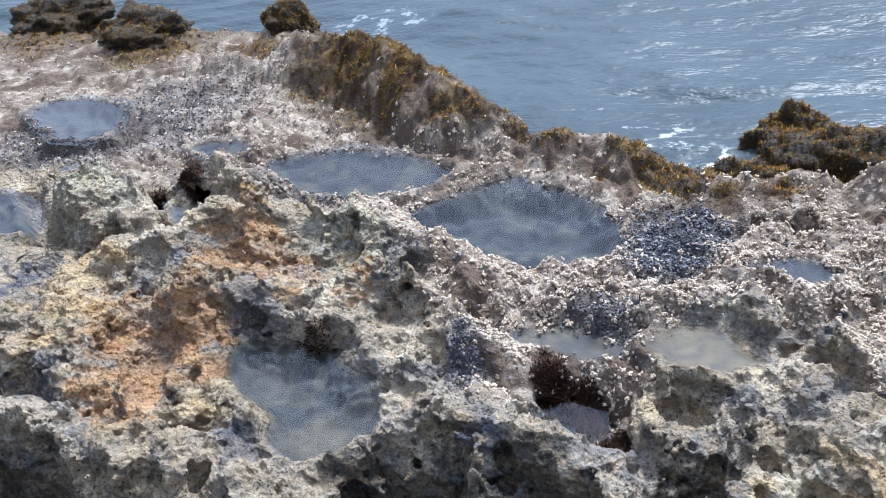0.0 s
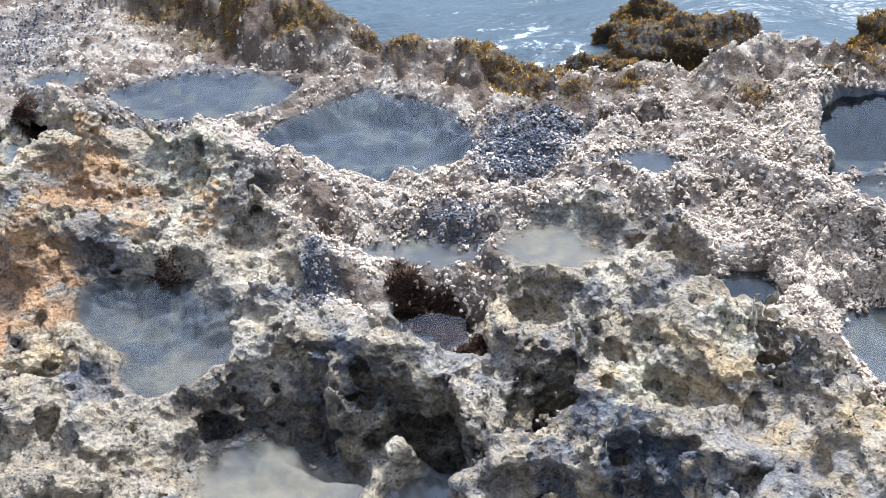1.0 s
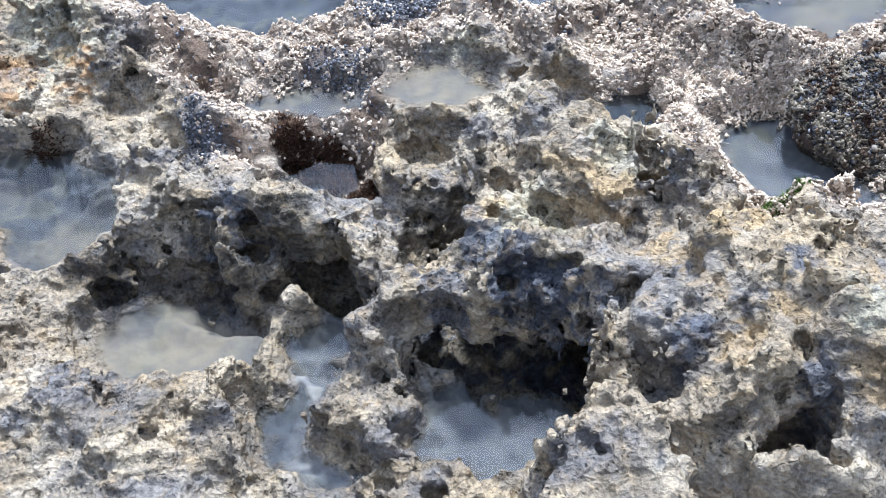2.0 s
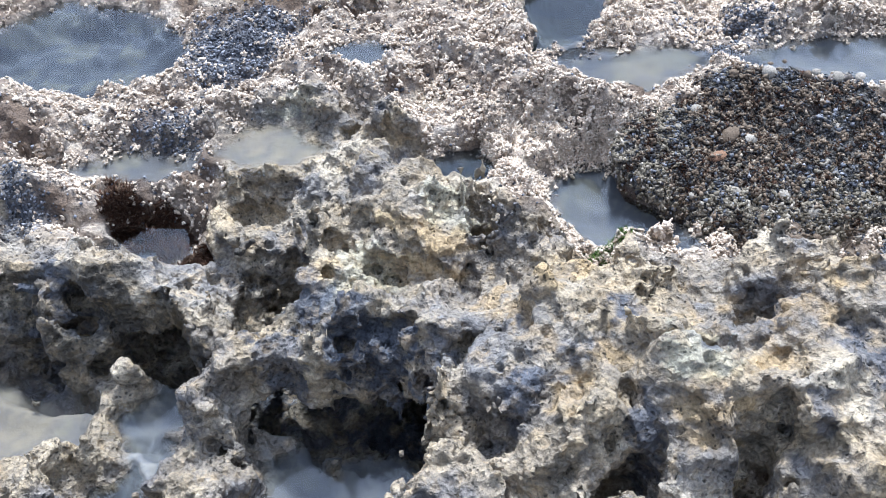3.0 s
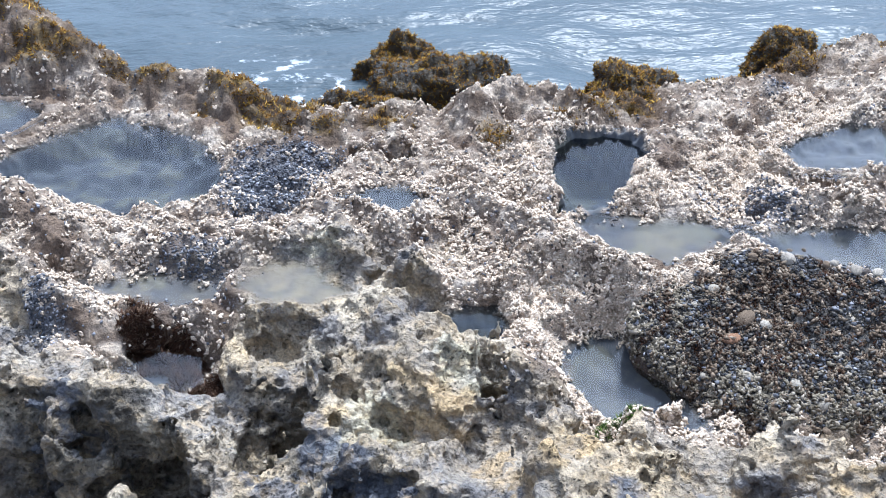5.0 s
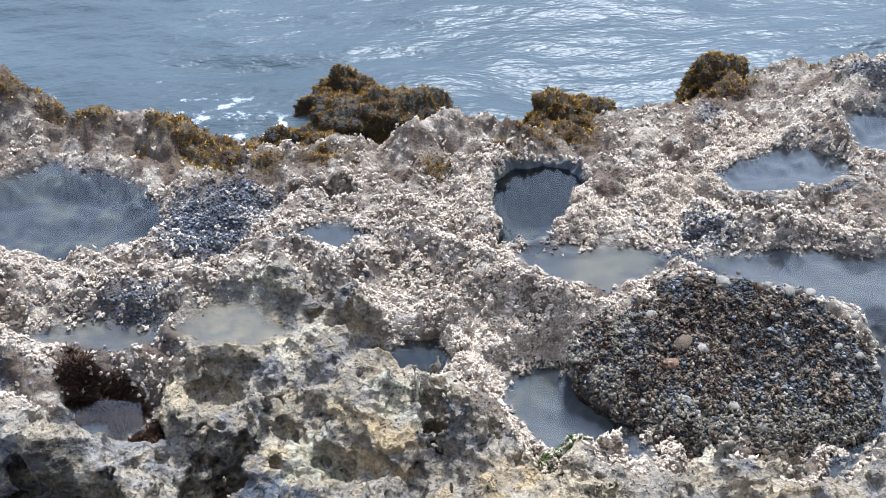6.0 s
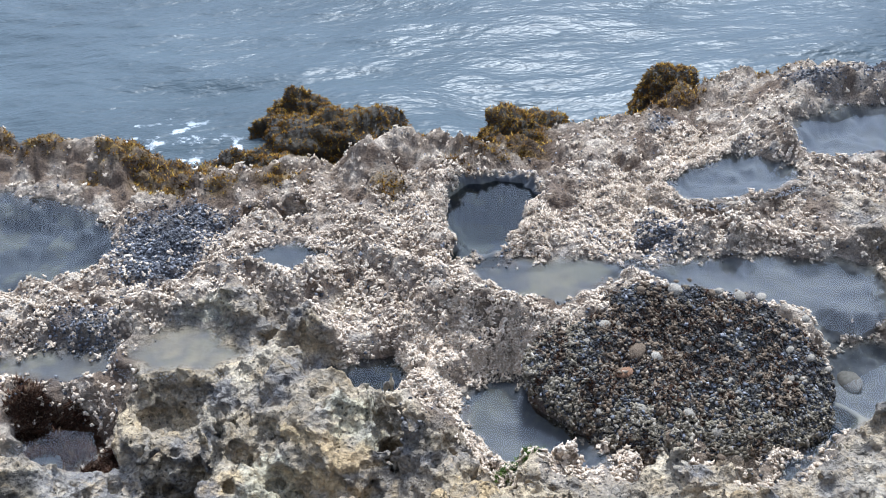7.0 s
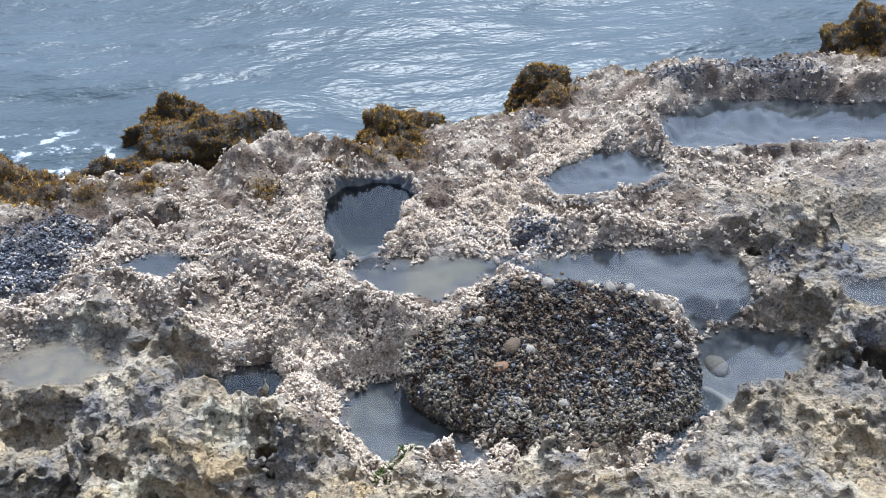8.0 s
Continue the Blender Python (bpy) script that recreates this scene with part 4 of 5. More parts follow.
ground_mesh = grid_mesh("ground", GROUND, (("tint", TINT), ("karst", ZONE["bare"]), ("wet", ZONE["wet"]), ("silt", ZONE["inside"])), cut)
ground_mesh.materials.append(MAT_ROCK)
ground = tagged(new("ground", ground_mesh), "limestone shore shelf with tide pools and pale crust", "rock shelf", kind="structure")

# ---- karst: the bare stone as a solid, with caves, undercut lips and pits ----
CAVES = []


def cave(x, y, z, rx, ry, rz, turn=0.0):
    CAVES.append((x, y, z, rx, ry, rz, turn))


# the black cave over its pool
cave(-0.22, 1.25, -0.21, 0.21, 0.19, 0.12, -12)
cave(-0.04, 1.12, -0.2, 0.13, 0.2, 0.13, 20)
cave(-0.42, 1.2, -0.19, 0.09, 0.07, 0.06)
# clefts behind the left-hand lips
cave(-0.36, 1.42, -0.13, 0.1, 0.15, 0.13, -20)
cave(-0.9, 1.43, -0.17, 0.14, 0.1, 0.065, -10)
cave(-0.76, 1.41, -0.18, 0.1, 0.07, 0.05)
cave(-0.63, 1.41, -0.17, 0.13, 0.09, 0.075)
cave(-1.15, 1.44, -0.16, 0.12, 0.06, 0.05, -10)
cave(-0.45, 1.33, -0.17, 0.08, 0.06, 0.06)
cave(0.11, 1.46, -0.08, 0.042, 0.09, 0.15)
cave(-0.42, 1.69, -0.06, 0.09, 0.06, 0.05)
cave(-2.0, 1.24, -0.12, 0.2, 0.1, 0.09, -15)
cave(-2.25, 1.52, -0.06, 0.16, 0.07, 0.06, -15)
cave(-0.23, 2.46, -0.01, 0.05, 0.05, 0.07)
cave(-0.12, 2.48, -0.01, 0.045, 0.045, 0.07)
cave(0.26, 0.8, -0.02, 0.06, 0.06, 0.08)
cave(0.05, 0.93, 0.01, 0.045, 0.04, 0.035)
cave(1.52, 1.44, -0.05, 0.08, 0.07, 0.07)


def scatter(p, size, seed):
    """Distance to the nearest of points scattered one to a cell, in cells, and a random value for that point."""
    q = (p / size).astype(np.float32)
    c = np.floor(q).astype(np.int32)
    lo = c.min(0) - 1
    nx, ny, nz = c.max(0) - lo + 2
    table = np.random.default_rng(seed).random((nx * ny * nz, 4), dtype=np.float32)
    table[:, :3] = 0.1 + 0.8 * table[:, :3]
    f = q - c
    c -= lo
    best = np.full(len(p), 9.0, np.float32)
    who = np.zeros(len(p), np.float32)
    for dx in (-1, 0, 1):
        for dy in (-1, 0, 1):
            for dz in (-1, 0, 1):
                r = table[((c[:, 0] + dx) * ny + c[:, 1] + dy) * nz + c[:, 2] + dz]
                d = (r[:, 0] + (dx - f[:, 0])) ** 2 + (r[:, 1] + (dy - f[:, 1])) ** 2 + (r[:, 2] + (dz - f[:, 2])) ** 2
                near = d < best
                best = np.where(near, d, best)
                who = np.where(near, r[:, 3], who)
    return np.sqrt(best), who


def wobble(p, k, a, seed):
    x, y, z = p[:, 0] * k, p[:, 1] * k, p[:, 2] * k
    return p + a * np.stack([fbm(x + 0.7 * z, y - z, seed, 2), fbm(y + z, z + 0.6 * x, seed + 3, 2), fbm(z + 0.8 * y, x + z, seed + 6, 2)], 1)


def doubled(a):
    for axis in range(3):
        a = np.moveaxis(a, axis, 0)
        b = np.empty((2 * len(a) - 1,) + a.shape[1:], np.float32)
        b[0::2] = a
        b[1::2] = 0.5 * (a[1:] + a[:-1])
        a = np.moveaxis(b, 0, axis)
    return a


def solid_field():
    """Depth below the stone's surface on a lattice; above zero is stone."""
    ax = [KARST[2 * i] + VOXEL * np.arange(2 * round((KARST[2 * i + 1] - KARST[2 * i]) / VOXEL / 2) + 1) for i in range(3)]
    gx, gy = np.meshgrid(ax[0], ax[1], indexing="ij")
    h, m = shelf(gx, gy)
    slope = np.hypot(*np.gradient(h, VOXEL))
    edge = karst_edge(gx, gy)
    F = ((h[..., None] - ax[2]) / np.sqrt(1 + np.minimum(slope, 4.0) ** 2)[..., None]).astype(np.float32)
    amount = np.repeat((np.clip(m["bare"] + 0.8 * m["deep"], 0, 1) * m["quiet"] * edge)[..., None], len(ax[2]), 2).astype(np.float32)
    spots = list(CAVES)
    for cx, cy, r, depth in HOLES:
        i, j = round((cx - KARST[0]) / VOXEL), round((cy - KARST[2]) / VOXEL)
        if 0 <= i < len(ax[0]) and 0 <= j < len(ax[1]) and m["quiet"][i, j] > 0.5:
            spots.append((cx, cy, h[i, j] - 0.35 * r, r, r, 1.3 * r, 0))
    for cx, cy, cz, rx, ry, rz, turn in spots:
        big = max(rx, ry) + 0.05
        pick = tuple(slice(max(0, int((c - b - a[0]) / VOXEL)), max(1, int((c + b - a[0]) / VOXEL) + 2)) for c, b, a in ((cx, big, ax[0]), (cy, big, ax[1]), (cz, rz + 0.05, ax[2])))
        x, y, z = np.meshgrid(*[a[k] for a, k in zip(ax, pick)], indexing="ij")
        if x.size == 0:
            continue
        w = 0.25 * min(rx, ry)
        x = x + w * fbm(x * 13 + z * 5, y * 13 - z * 9, 701, 2)
        y = y + w * fbm(x * 13 - z * 9, z * 13 + y * 3, 705, 2)
        c, s = math.cos(radians(turn)), math.sin(radians(turn))
        u, v = ((x - cx) * c + (y - cy) * s) / rx, ((y - cy) * c - (x - cx) * s) / ry
        d = ((np.sqrt(u * u + v * v + ((z - cz) / rz) ** 2) - 1) * min(rx, ry, rz)).astype(np.float32)
        F[pick] = np.minimum(F[pick], d)
        amount[pick] = np.maximum(amount[pick], np.clip(1 - np.abs(d) / 0.03, 0, 1) * min(1.0, min(rx, ry) / 0.05))
    half = F[::2, ::2, ::2]
    band = (np.abs(half) < 0.085) & (amount[::2, ::2, ::2] > 0.03)
    i = np.nonzero(band)
    p = np.stack([ax[k][2 * i[k]] for k in range(3)], 1)
    w = wobble(p, 14.0, 0.022, 711)
    vary = step(fbm(p[:, 0] * 4, p[:, 1] * 4 + p[:, 2] * 4, 551, 3), -0.35, 0.4)
    d, who = scatter(w * (1, 1, 1.25), 0.125, 721)
    out = 0.13 * (0.45 + 0.75 * who) * (np.minimum(d, 0.8) ** 1.4 - 0.36)
    d, who = scatter(w, 0.062, 723)
    out += (0.034 + 0.05 * vary) * (0.4 + 0.8 * who) * (np.minimum(d, 0.8) ** 1.4 - 0.38)
    eaten = np.zeros(half.shape, np.float32)
    # only near the skin, so that no closed voids or loose crumbs arise
    eaten[i] = out * np.clip(1.12 - np.abs(half[i]) / np.where(half[i] > 0, 0.08, 0.06), 0, 1)
    return ax, F + doubled(eaten) * amount


def skin(ax, F):
    """A closed quad mesh on the zero level of F (surface nets)."""
    S = F > 0
    n = [k - 1 for k in F.shape]
    total = np.zeros(n, np.int8)
    for a in (0, 1):
        for b in (0, 1):
            for c in (0, 1):
                total += S[a:n[0] + a, b:n[1] + b, c:n[2] + c]
    cell = np.nonzero((total > 0) & (total < 8))
    number = np.full(n, -1, np.int32)
    number[cell] = np.arange(len(cell[0]))
    at = np.zeros((len(cell[0]), 3), np.float32)
    hits = np.zeros(len(cell[0]), np.float32)
    corner = {(a, b, c): F[cell[0] + a, cell[1] + b, cell[2] + c] for a in (0, 1) for b in (0, 1) for c in (0, 1)}
    for a in corner:
        for k in range(3):
            if a[k] == 0:
                b = tuple(1 if i == k else a[i] for i in range(3))
                fa, fb = corner[a], corner[b]
                x = (fa > 0) != (fb > 0)
                t = np.where(x, fa / np.where(x, fa - fb, 1), 0)
                for i in range(3):
                    at[:, i] += np.where(x, a[i] + (t if i == k else 0), 0)
                hits += x
    at /= hits[:, None]
    co = np.stack([ax[k][0] + VOXEL * (cell[k] + at[:, k]) for k in range(3)], 1)
    quads = []
    for k in range(3):
        u, v = (k + 1) % 3, (k + 2) % 3
        lo = [slice(None)] * 3
        lo[k] = slice(0, F.shape[k] - 1)
        lo[u], lo[v] = slice(1, n[u]), slice(1, n[v])
        hi = list(lo)
        hi[k] = slice(1, F.shape[k])
        a, b = S[tuple(lo)], S[tuple(hi)]
        for turned in (False, True):
            e = np.stack(np.nonzero((a & ~b) if not turned else (~a & b)), 1)
            e[:, u] += 1
            e[:, v] += 1
            ring = []
            for du, dv in ((-1, -1), (0, -1), (0, 0), (-1, 0)):
                q = e.copy()
                q[:, u] += du
                q[:, v] += dv
                ring.append(number[q[:, 0], q[:, 1], q[:, 2]])
            quads.append(np.stack(ring[::-1] if turned else ring, 1))
    return co, np.concatenate(quads)


def quad_mesh(name, co, quads, fields):
    me = bpy.data.meshes.new(name)
    me.vertices.add(len(co))
    me.vertices.foreach_set("co", co.reshape(-1).astype(np.float32))
    me.loops.add(quads.size)
    me.loops.foreach_set("vertex_index", quads.ravel().astype(np.int32))
    me.polygons.add(len(quads))
    me.polygons.foreach_set("loop_start", np.arange(0, quads.size, 4, dtype=np.int32))
    me.polygons.foreach_set("use_smooth", np.ones(len(quads), bool))
    for key, v in fields:
        if v.ndim > 1:
            at = me.attributes.new(key, "FLOAT_COLOR", "POINT")
            at.data.foreach_set("color", np.concatenate([v, np.ones((len(v), 1))], 1).reshape(-1).astype(np.float32))
        else:
            at = me.attributes.new(key, "FLOAT", "POINT")
            at.data.foreach_set("value", v.astype(np.float32))
    me.update()
    return me


def normals(co, quads):
    f = np.cross(co[quads[:, 2]] - co[quads[:, 0]], co[quads[:, 3]] - co[quads[:, 1]])
    n = np.stack([sum(np.bincount(quads[:, j], f[:, k], len(co)) for j in range(4)) for k in range(3)], 1)
    return n / np.maximum(np.linalg.norm(n, axis=1, keepdims=True), 1e-12)


def karst_mesh():
    co, quads = skin(*solid_field())
    low = co[quads][:, :, 2].max(1) < KARST[4] + 0.02
    border = np.abs(co[quads][:, :, 0] - (KARST[0] + KARST[1]) / 2).max(1) > (KARST[1] - KARST[0]) / 2 - 0.012
    border |= (np.abs(co[quads][:, :, 1] - (KARST[2] + KARST[3]) / 2).max(1) > (KARST[3] - KARST[2]) / 2 - 0.012)
    quads = quads[~(low | border)]
    h, m = shelf(co[:, 0], co[:, 1])
    n = normals(co, quads)
    off = np.abs(co[:, 2] - h)
    amount = np.maximum(np.clip(m["bare"] + 0.8 * m["deep"], 0, 1) * m["quiet"], step(off, 0.02, 0.05)) * karst_edge(co[:, 0], co[:, 1])
    # finest honeycomb, eaten in along the surface's own normal
    w = wobble(co, 26.0, 0.009, 731)
    vary = step(fbm(co[:, 0] * 6, co[:, 1] * 6 + co[:, 2] * 6, 741, 3), -0.4, 0.4)
    d, who = scatter(w, 0.024, 733)
    out = (0.012 + 0.022 * vary) * (0.3 + 0.9 * who) * (np.minimum(d, 0.8) ** 1.4 - 0.4)
    d, who = scatter(w, 0.034, 735)
    out -= 0.018 * step(d, 0.4, 0.2) * (who > 0.75)
    out += 0.003 * fbm(co[:, 0] * 90 + 30 * co[:, 2], co[:, 1] * 90 + 50 * co[:, 2], 743, 2)
    co = co + n * (out * amount)[:, None]
    m["inside"] = m["inside"] * step(co[:, 2] - h, 0.03, 0.012)
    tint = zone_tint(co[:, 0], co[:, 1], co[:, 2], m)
    keep = np.unique(quads)
    index = np.full(len(co), -1)
    index[keep] = np.arange(len(keep))
    m = {k: v[keep] for k, v in m.items()}
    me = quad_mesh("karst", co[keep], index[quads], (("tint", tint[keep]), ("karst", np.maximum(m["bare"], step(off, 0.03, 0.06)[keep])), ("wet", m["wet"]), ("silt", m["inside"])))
    return me, co[keep], n[keep], m


karst_data, KARST_CO, KARST_N, KARST_ZONE = karst_mesh()
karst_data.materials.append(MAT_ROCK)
karst = tagged(new("bare_rock", karst_data), "pitted grey-green limestone with sharp crests and caves", "rock shelf", kind="structure")

# ---- sea ----
sxs = spaced([-1500, (-200, 200), (-30, 10), (-7, 0.5), (4, 0.05), (7, 0.3), (40, 5), (200, 40), (1500, 300)])
sys_ = spaced([2.4, (6, 0.03), (10, 0.06), (18, 0.3), (60, 2), (300, 30), (3000, 500)])
WX, WY = np.meshgrid(sxs, sys_)
near = step(np.hypot(WX, WY - 3), 30, 8)
bend = 0.5 * fbm(WX * 0.7, WY * 0.7, 199, 2)
swell = 0.045 * fbm(WX * 0.7 + 0.3 * WY + bend, WY * 1.7 + bend, 201, 3) + 0.03 * fbm(WX * 1.6 + WY, WY * 4.6 + 2 * bend, 205, 3)
foam = patch(WX, WY, ((-0.7, 3.35, 0.5, 0.34), (0.2, 2.98, 0.25, 0.6), (-0.4, 3.15, 0.3, 0.45), (-2.4, 4.9, 0.7, 0.3), (-0.8, 4.4, 1.0, 0.22), (0.6, 3.6, 0.5, 0.2)))
sea_mesh = grid_mesh("sea", np.stack([WX, WY, SEA + swell * near], -1), (("foam", foam),))
sea_mesh.materials.append(MAT_SEA)
tagged(new("water", sea_mesh), "rippled grey-blue sea with streaks of white foam", "sea", kind="structure")

# ---- pools ----


def mesh_object(name, bm, material, parent=None, smooth=True):
    me = bpy.data.meshes.new(name)
    bm.to_mesh(me)
    bm.free()
    if smooth:
        me.polygons.foreach_set("use_smooth", np.ones(len(me.polygons), bool))
    me.materials.append(material)
    ob = new(name, me)
    ob.parent = parent
    return ob


for name, (level, depth, slope, outline) in POOLS.items():
    p = np.array(outline)
    mid = p.mean(0)
    out = p - mid
    reach = {"cave_pool": 0.2, "cleft_pool": 0.1}.get(name, 0.055)
    p = mid + out * (1 + reach / np.linalg.norm(out, axis=1, keepdims=True))
    bm = bmesh.new()
    bm.faces.new([bm.verts.new((q[0], q[1], level)) for q in p])
    bmesh.ops.recalc_face_normals(bm, faces=bm.faces)
    if bm.faces[:][0].normal.z < 0:
        bmesh.ops.reverse_faces(bm, faces=bm.faces)
    ob = mesh_object("water", bm, MAT_DEEP if name in DARK_POOLS else MAT_FILM if name in THIN_POOLS else MAT_SHALLOW if name in CLEAR_POOLS else MAT_POOL, smooth=False)
    tagged(ob, "still clear water standing in a rock pool", "tide pool", "tide pools", kind="structure")

# ---- growth on the rock ----
GN = np.zeros(GX.size * 3, np.float32)
ground_mesh.vertices.foreach_get("normal", GN)
GN = GN.reshape(GX.shape + (3,))
AREA = np.gradient(XS)[None, :] * np.gradient(YS)[:, None] * np.sqrt(1 + (np.gradient(H, axis=0) / np.gradient(GY, axis=0)) ** 2)
# all of the shelf's surface: the open grid and the bare stone
SURF = np.concatenate([GROUND[~cut], KARST_CO])
SURF_N = np.concatenate([GN[~cut], KARST_N])
SURF_AREA = np.concatenate([AREA[~cut], np.full(len(KARST_CO), VOXEL ** 2)])
ZONE = {k: np.concatenate([ZONE[k][~cut], KARST_ZONE[k]]) for k in KARST_ZONE}
GX, GY = SURF[:, 0], SURF[:, 1]
RNG = np.random.default_rng(4)


def pebble_shape(level=1):
    bm = bmesh.new()
    bmesh.ops.create_icosphere(bm, subdivisions=level, radius=1.0)
    v = np.array([p.co[:] for p in bm.verts])
    f = np.array([[q.index for q in p.verts] for p in bm.faces])
    bm.free()
    return v, f


def blade_shape(fronds, lean, width):
    """A tuft of tapered three-sided fronds."""
    v, f = [], []
    for i in range(fronds):
        t = i * math.tau / fronds + 0.4 * (i % 2)
        o = lean * (0.7 + 0.35 * (i % 3))
        c, s = math.cos(t), math.sin(t)
        k = len(v)
        bx, by = c * 0.3, s * 0.3
        v += [(bx - s * width, by + c * width, -0.25), (bx + s * width, by - c * width, -0.25), (bx + c * width, by + s * width, -0.25), (c * o, s * o, 0.95 - 0.25 * (i % 2))]
        f += [(k, k + 1, k + 3), (k + 1, k + 2, k + 3), (k + 2, k, k + 3)]
    return np.array(v, float), np.array(f)


def bead_shape():
    v = np.array([(1, 0, 0), (0, 1, 0), (-1, 0, 0), (0, -1, 0), (0, 0, 1), (0, 0, -1)], float)
    return v, np.array([(0, 1, 4), (1, 2, 4), (2, 3, 4), (3, 0, 4), (1, 0, 5), (2, 1, 5), (3, 2, 5), (0, 3, 5)])


def floret_shape(count, seed):
    """A knot of short blunt branches, as coralline turf grows."""
    r = np.random.default_rng(seed)
    v, f = bead_shape()
    vs, fs = [], []
    for i in range(count):
        t = i * math.tau / count + r.uniform(-0.4, 0.4)
        way = Vector((math.cos(t), math.sin(t), r.uniform(0.3, 1.6))).normalized()
        turn = np.array(way.to_track_quat("Z", "Y").to_matrix())
        k = np.array((0.5, 0.5, 0.66)) * r.uniform(0.75, 1.2, 3)
        fs.append(f + len(v) * i)
        vs.append((v * k) @ turn.T + np.array(way) * 0.5)
    return np.concatenate(vs), np.concatenate(fs)


def sprinkle(name, weight, count, shape, size, flat, jitter, material, lift=0.0, parent=None, source=None):
    """Many small clumps in one mesh, set on the surface where weight says."""
    co, nor = source if source else (SURF, SURF_N)
    w = (weight * SURF_AREA if source is None else weight).ravel().astype(float)
    pick = RNG.choice(len(w), count, p=w / w.sum())
    base, n = co[pick], nor[pick]
    n = n / np.maximum(np.linalg.norm(n, axis=1, keepdims=True), 1e-6)
    base = base + RNG.normal(0, 0.0025, base.shape)
    a = np.cross(n, RNG.normal(size=n.shape))
    a /= np.linalg.norm(a, axis=1, keepdims=True)
    b = np.cross(n, a)
    s = size[0] * (size[1] / size[0]) ** (RNG.random(count) ** 1.6)
    sv, sf = shape
    k = len(sv)
    loc = sv[None] * (1 + jitter * RNG.uniform(-1, 1, (count, k, 1)))
    loc = loc * s[:, None, None] * np.stack([RNG.uniform(0.8, 1.4, count), RNG.uniform(0.7, 1.1, count), flat * RNG.uniform(0.7, 1.4, count)], 1)[:, None, :]
    pos = base[:, None] + n[:, None] * (lift * s)[:, None, None] + loc[..., :1] * a[:, None] + loc[..., 1:2] * b[:, None] + loc[..., 2:] * n[:, None]
    faces = (sf[None] + (np.arange(count) * k)[:, None, None]).reshape(-1, 3)
    me = bpy.data.meshes.new(name)
    me.vertices.add(count * k)
    me.vertices.foreach_set("co", pos.reshape(-1).astype(np.float32))
    me.loops.add(faces.size)
    me.loops.foreach_set("vertex_index", faces.ravel().astype(np.int32))
    me.polygons.add(len(faces))
    me.polygons.foreach_set("loop_start", np.arange(0, faces.size, 3, dtype=np.int32))
    me.polygons.foreach_set("use_smooth", np.ones(len(faces), bool))
    me.update()
    me.materials.append(material)
    ob = new(name, me)
    ob.parent = parent
    return ob


LUMP, BEAD, BLADES, SPRIG, FLORET = pebble_shape(1), bead_shape(), blade_shape(4, 1.0, 0.26), blade_shape(5, 0.85, 0.34), floret_shape(4, 5)
VIEWED = step(GX, -4.6, -4.3) * step(GX, 3.0, 2.7) * step(GY, 0.9, 1.0)
DRY = (1 - ZONE["inside"]) * step(ZONE["edge"], -0.06, 0.02) * VIEWED
CLOSE = 1 / (0.35 + (np.hypot(GX, GY) / 2.0) ** 3)
turf_w = CLOSE ** 0.75 * (1 + 2.5 * ZONE["lush"]) * DRY * (1 - ZONE["bare"]) ** 1.5 * (1 - 0.6 * ZONE["blue"]) * (1 - step(ZONE["weed"], 0.2, 0.65)) * (1 - ZONE["red"]) * (0.04 + 0.96 * ZONE["turf"])
tagged(sprinkle("coralline_turf", turf_w * step(fbm(GX * 20, GY * 20, 307, 3), -0.55, 0.05), 24000, FLORET, (0.0045, 0.011), 0.85, 0.25, MAT_TURF, 0.1), "cream-pink knobbly coralline turf covering the rock shelf", "algae turf", kind="stuff")
fringe_w = turf_w * ZONE["lush"]
tagged(sprinkle("coralline_sprigs", fringe_w, 6000, SPRIG, (0.006, 0.0125), 0.9, 0.35, MAT_TURF), "pale branching coralline sprigs hanging over pool rims", "algae turf", kind="stuff")
grey_w = DRY * (1 - ZONE["bare"]) * (0.02 + ZONE["blue"]) * (1 - ZONE["weed"])
tagged(sprinkle("mussel_bed", grey_w, 17000, BEAD, (0.0028, 0.0065), 0.7, 0.25, MAT_GREYTURF, 0.3), "tiny blue-grey mussels crowded in the hollows", "mussels", kind="stuff")
weed_w = VIEWED * step(ZONE["weed"], 0.15, 0.7) * step(ZONE["edge"], -0.28, -0.1) * (1 - ZONE["inside"])
tagged(sprinkle("brown_seaweed", CLOSE ** 0.3 * weed_w, 26000, BLADES, (0.006, 0.013), 0.9, 0.3, MAT_WEED), "golden-brown seaweed fringing the sea edge of the shelf", "seaweed", kind="stuff")
green_w = VIEWED * step(ZONE["green"], 0.3, 0.8)
tagged(sprinkle("green_seaweed", green_w, 500, BLADES, (0.005, 0.011), 0.8, 0.3, MAT_GREENWEED), "bright green weed at the edge of a pool", "seaweed", kind="stuff")
red_w = VIEWED * step(ZONE["red"], 0.5, 0.95) * (1 - ZONE["inside"])
tagged(sprinkle("red_seaweed", red_w, 3500, BLADES, (0.007, 0.016), 1.0, 0.3, MAT_REDWEED), "dark red-brown weed lining a hollow in the rock", "seaweed", kind="stuff")


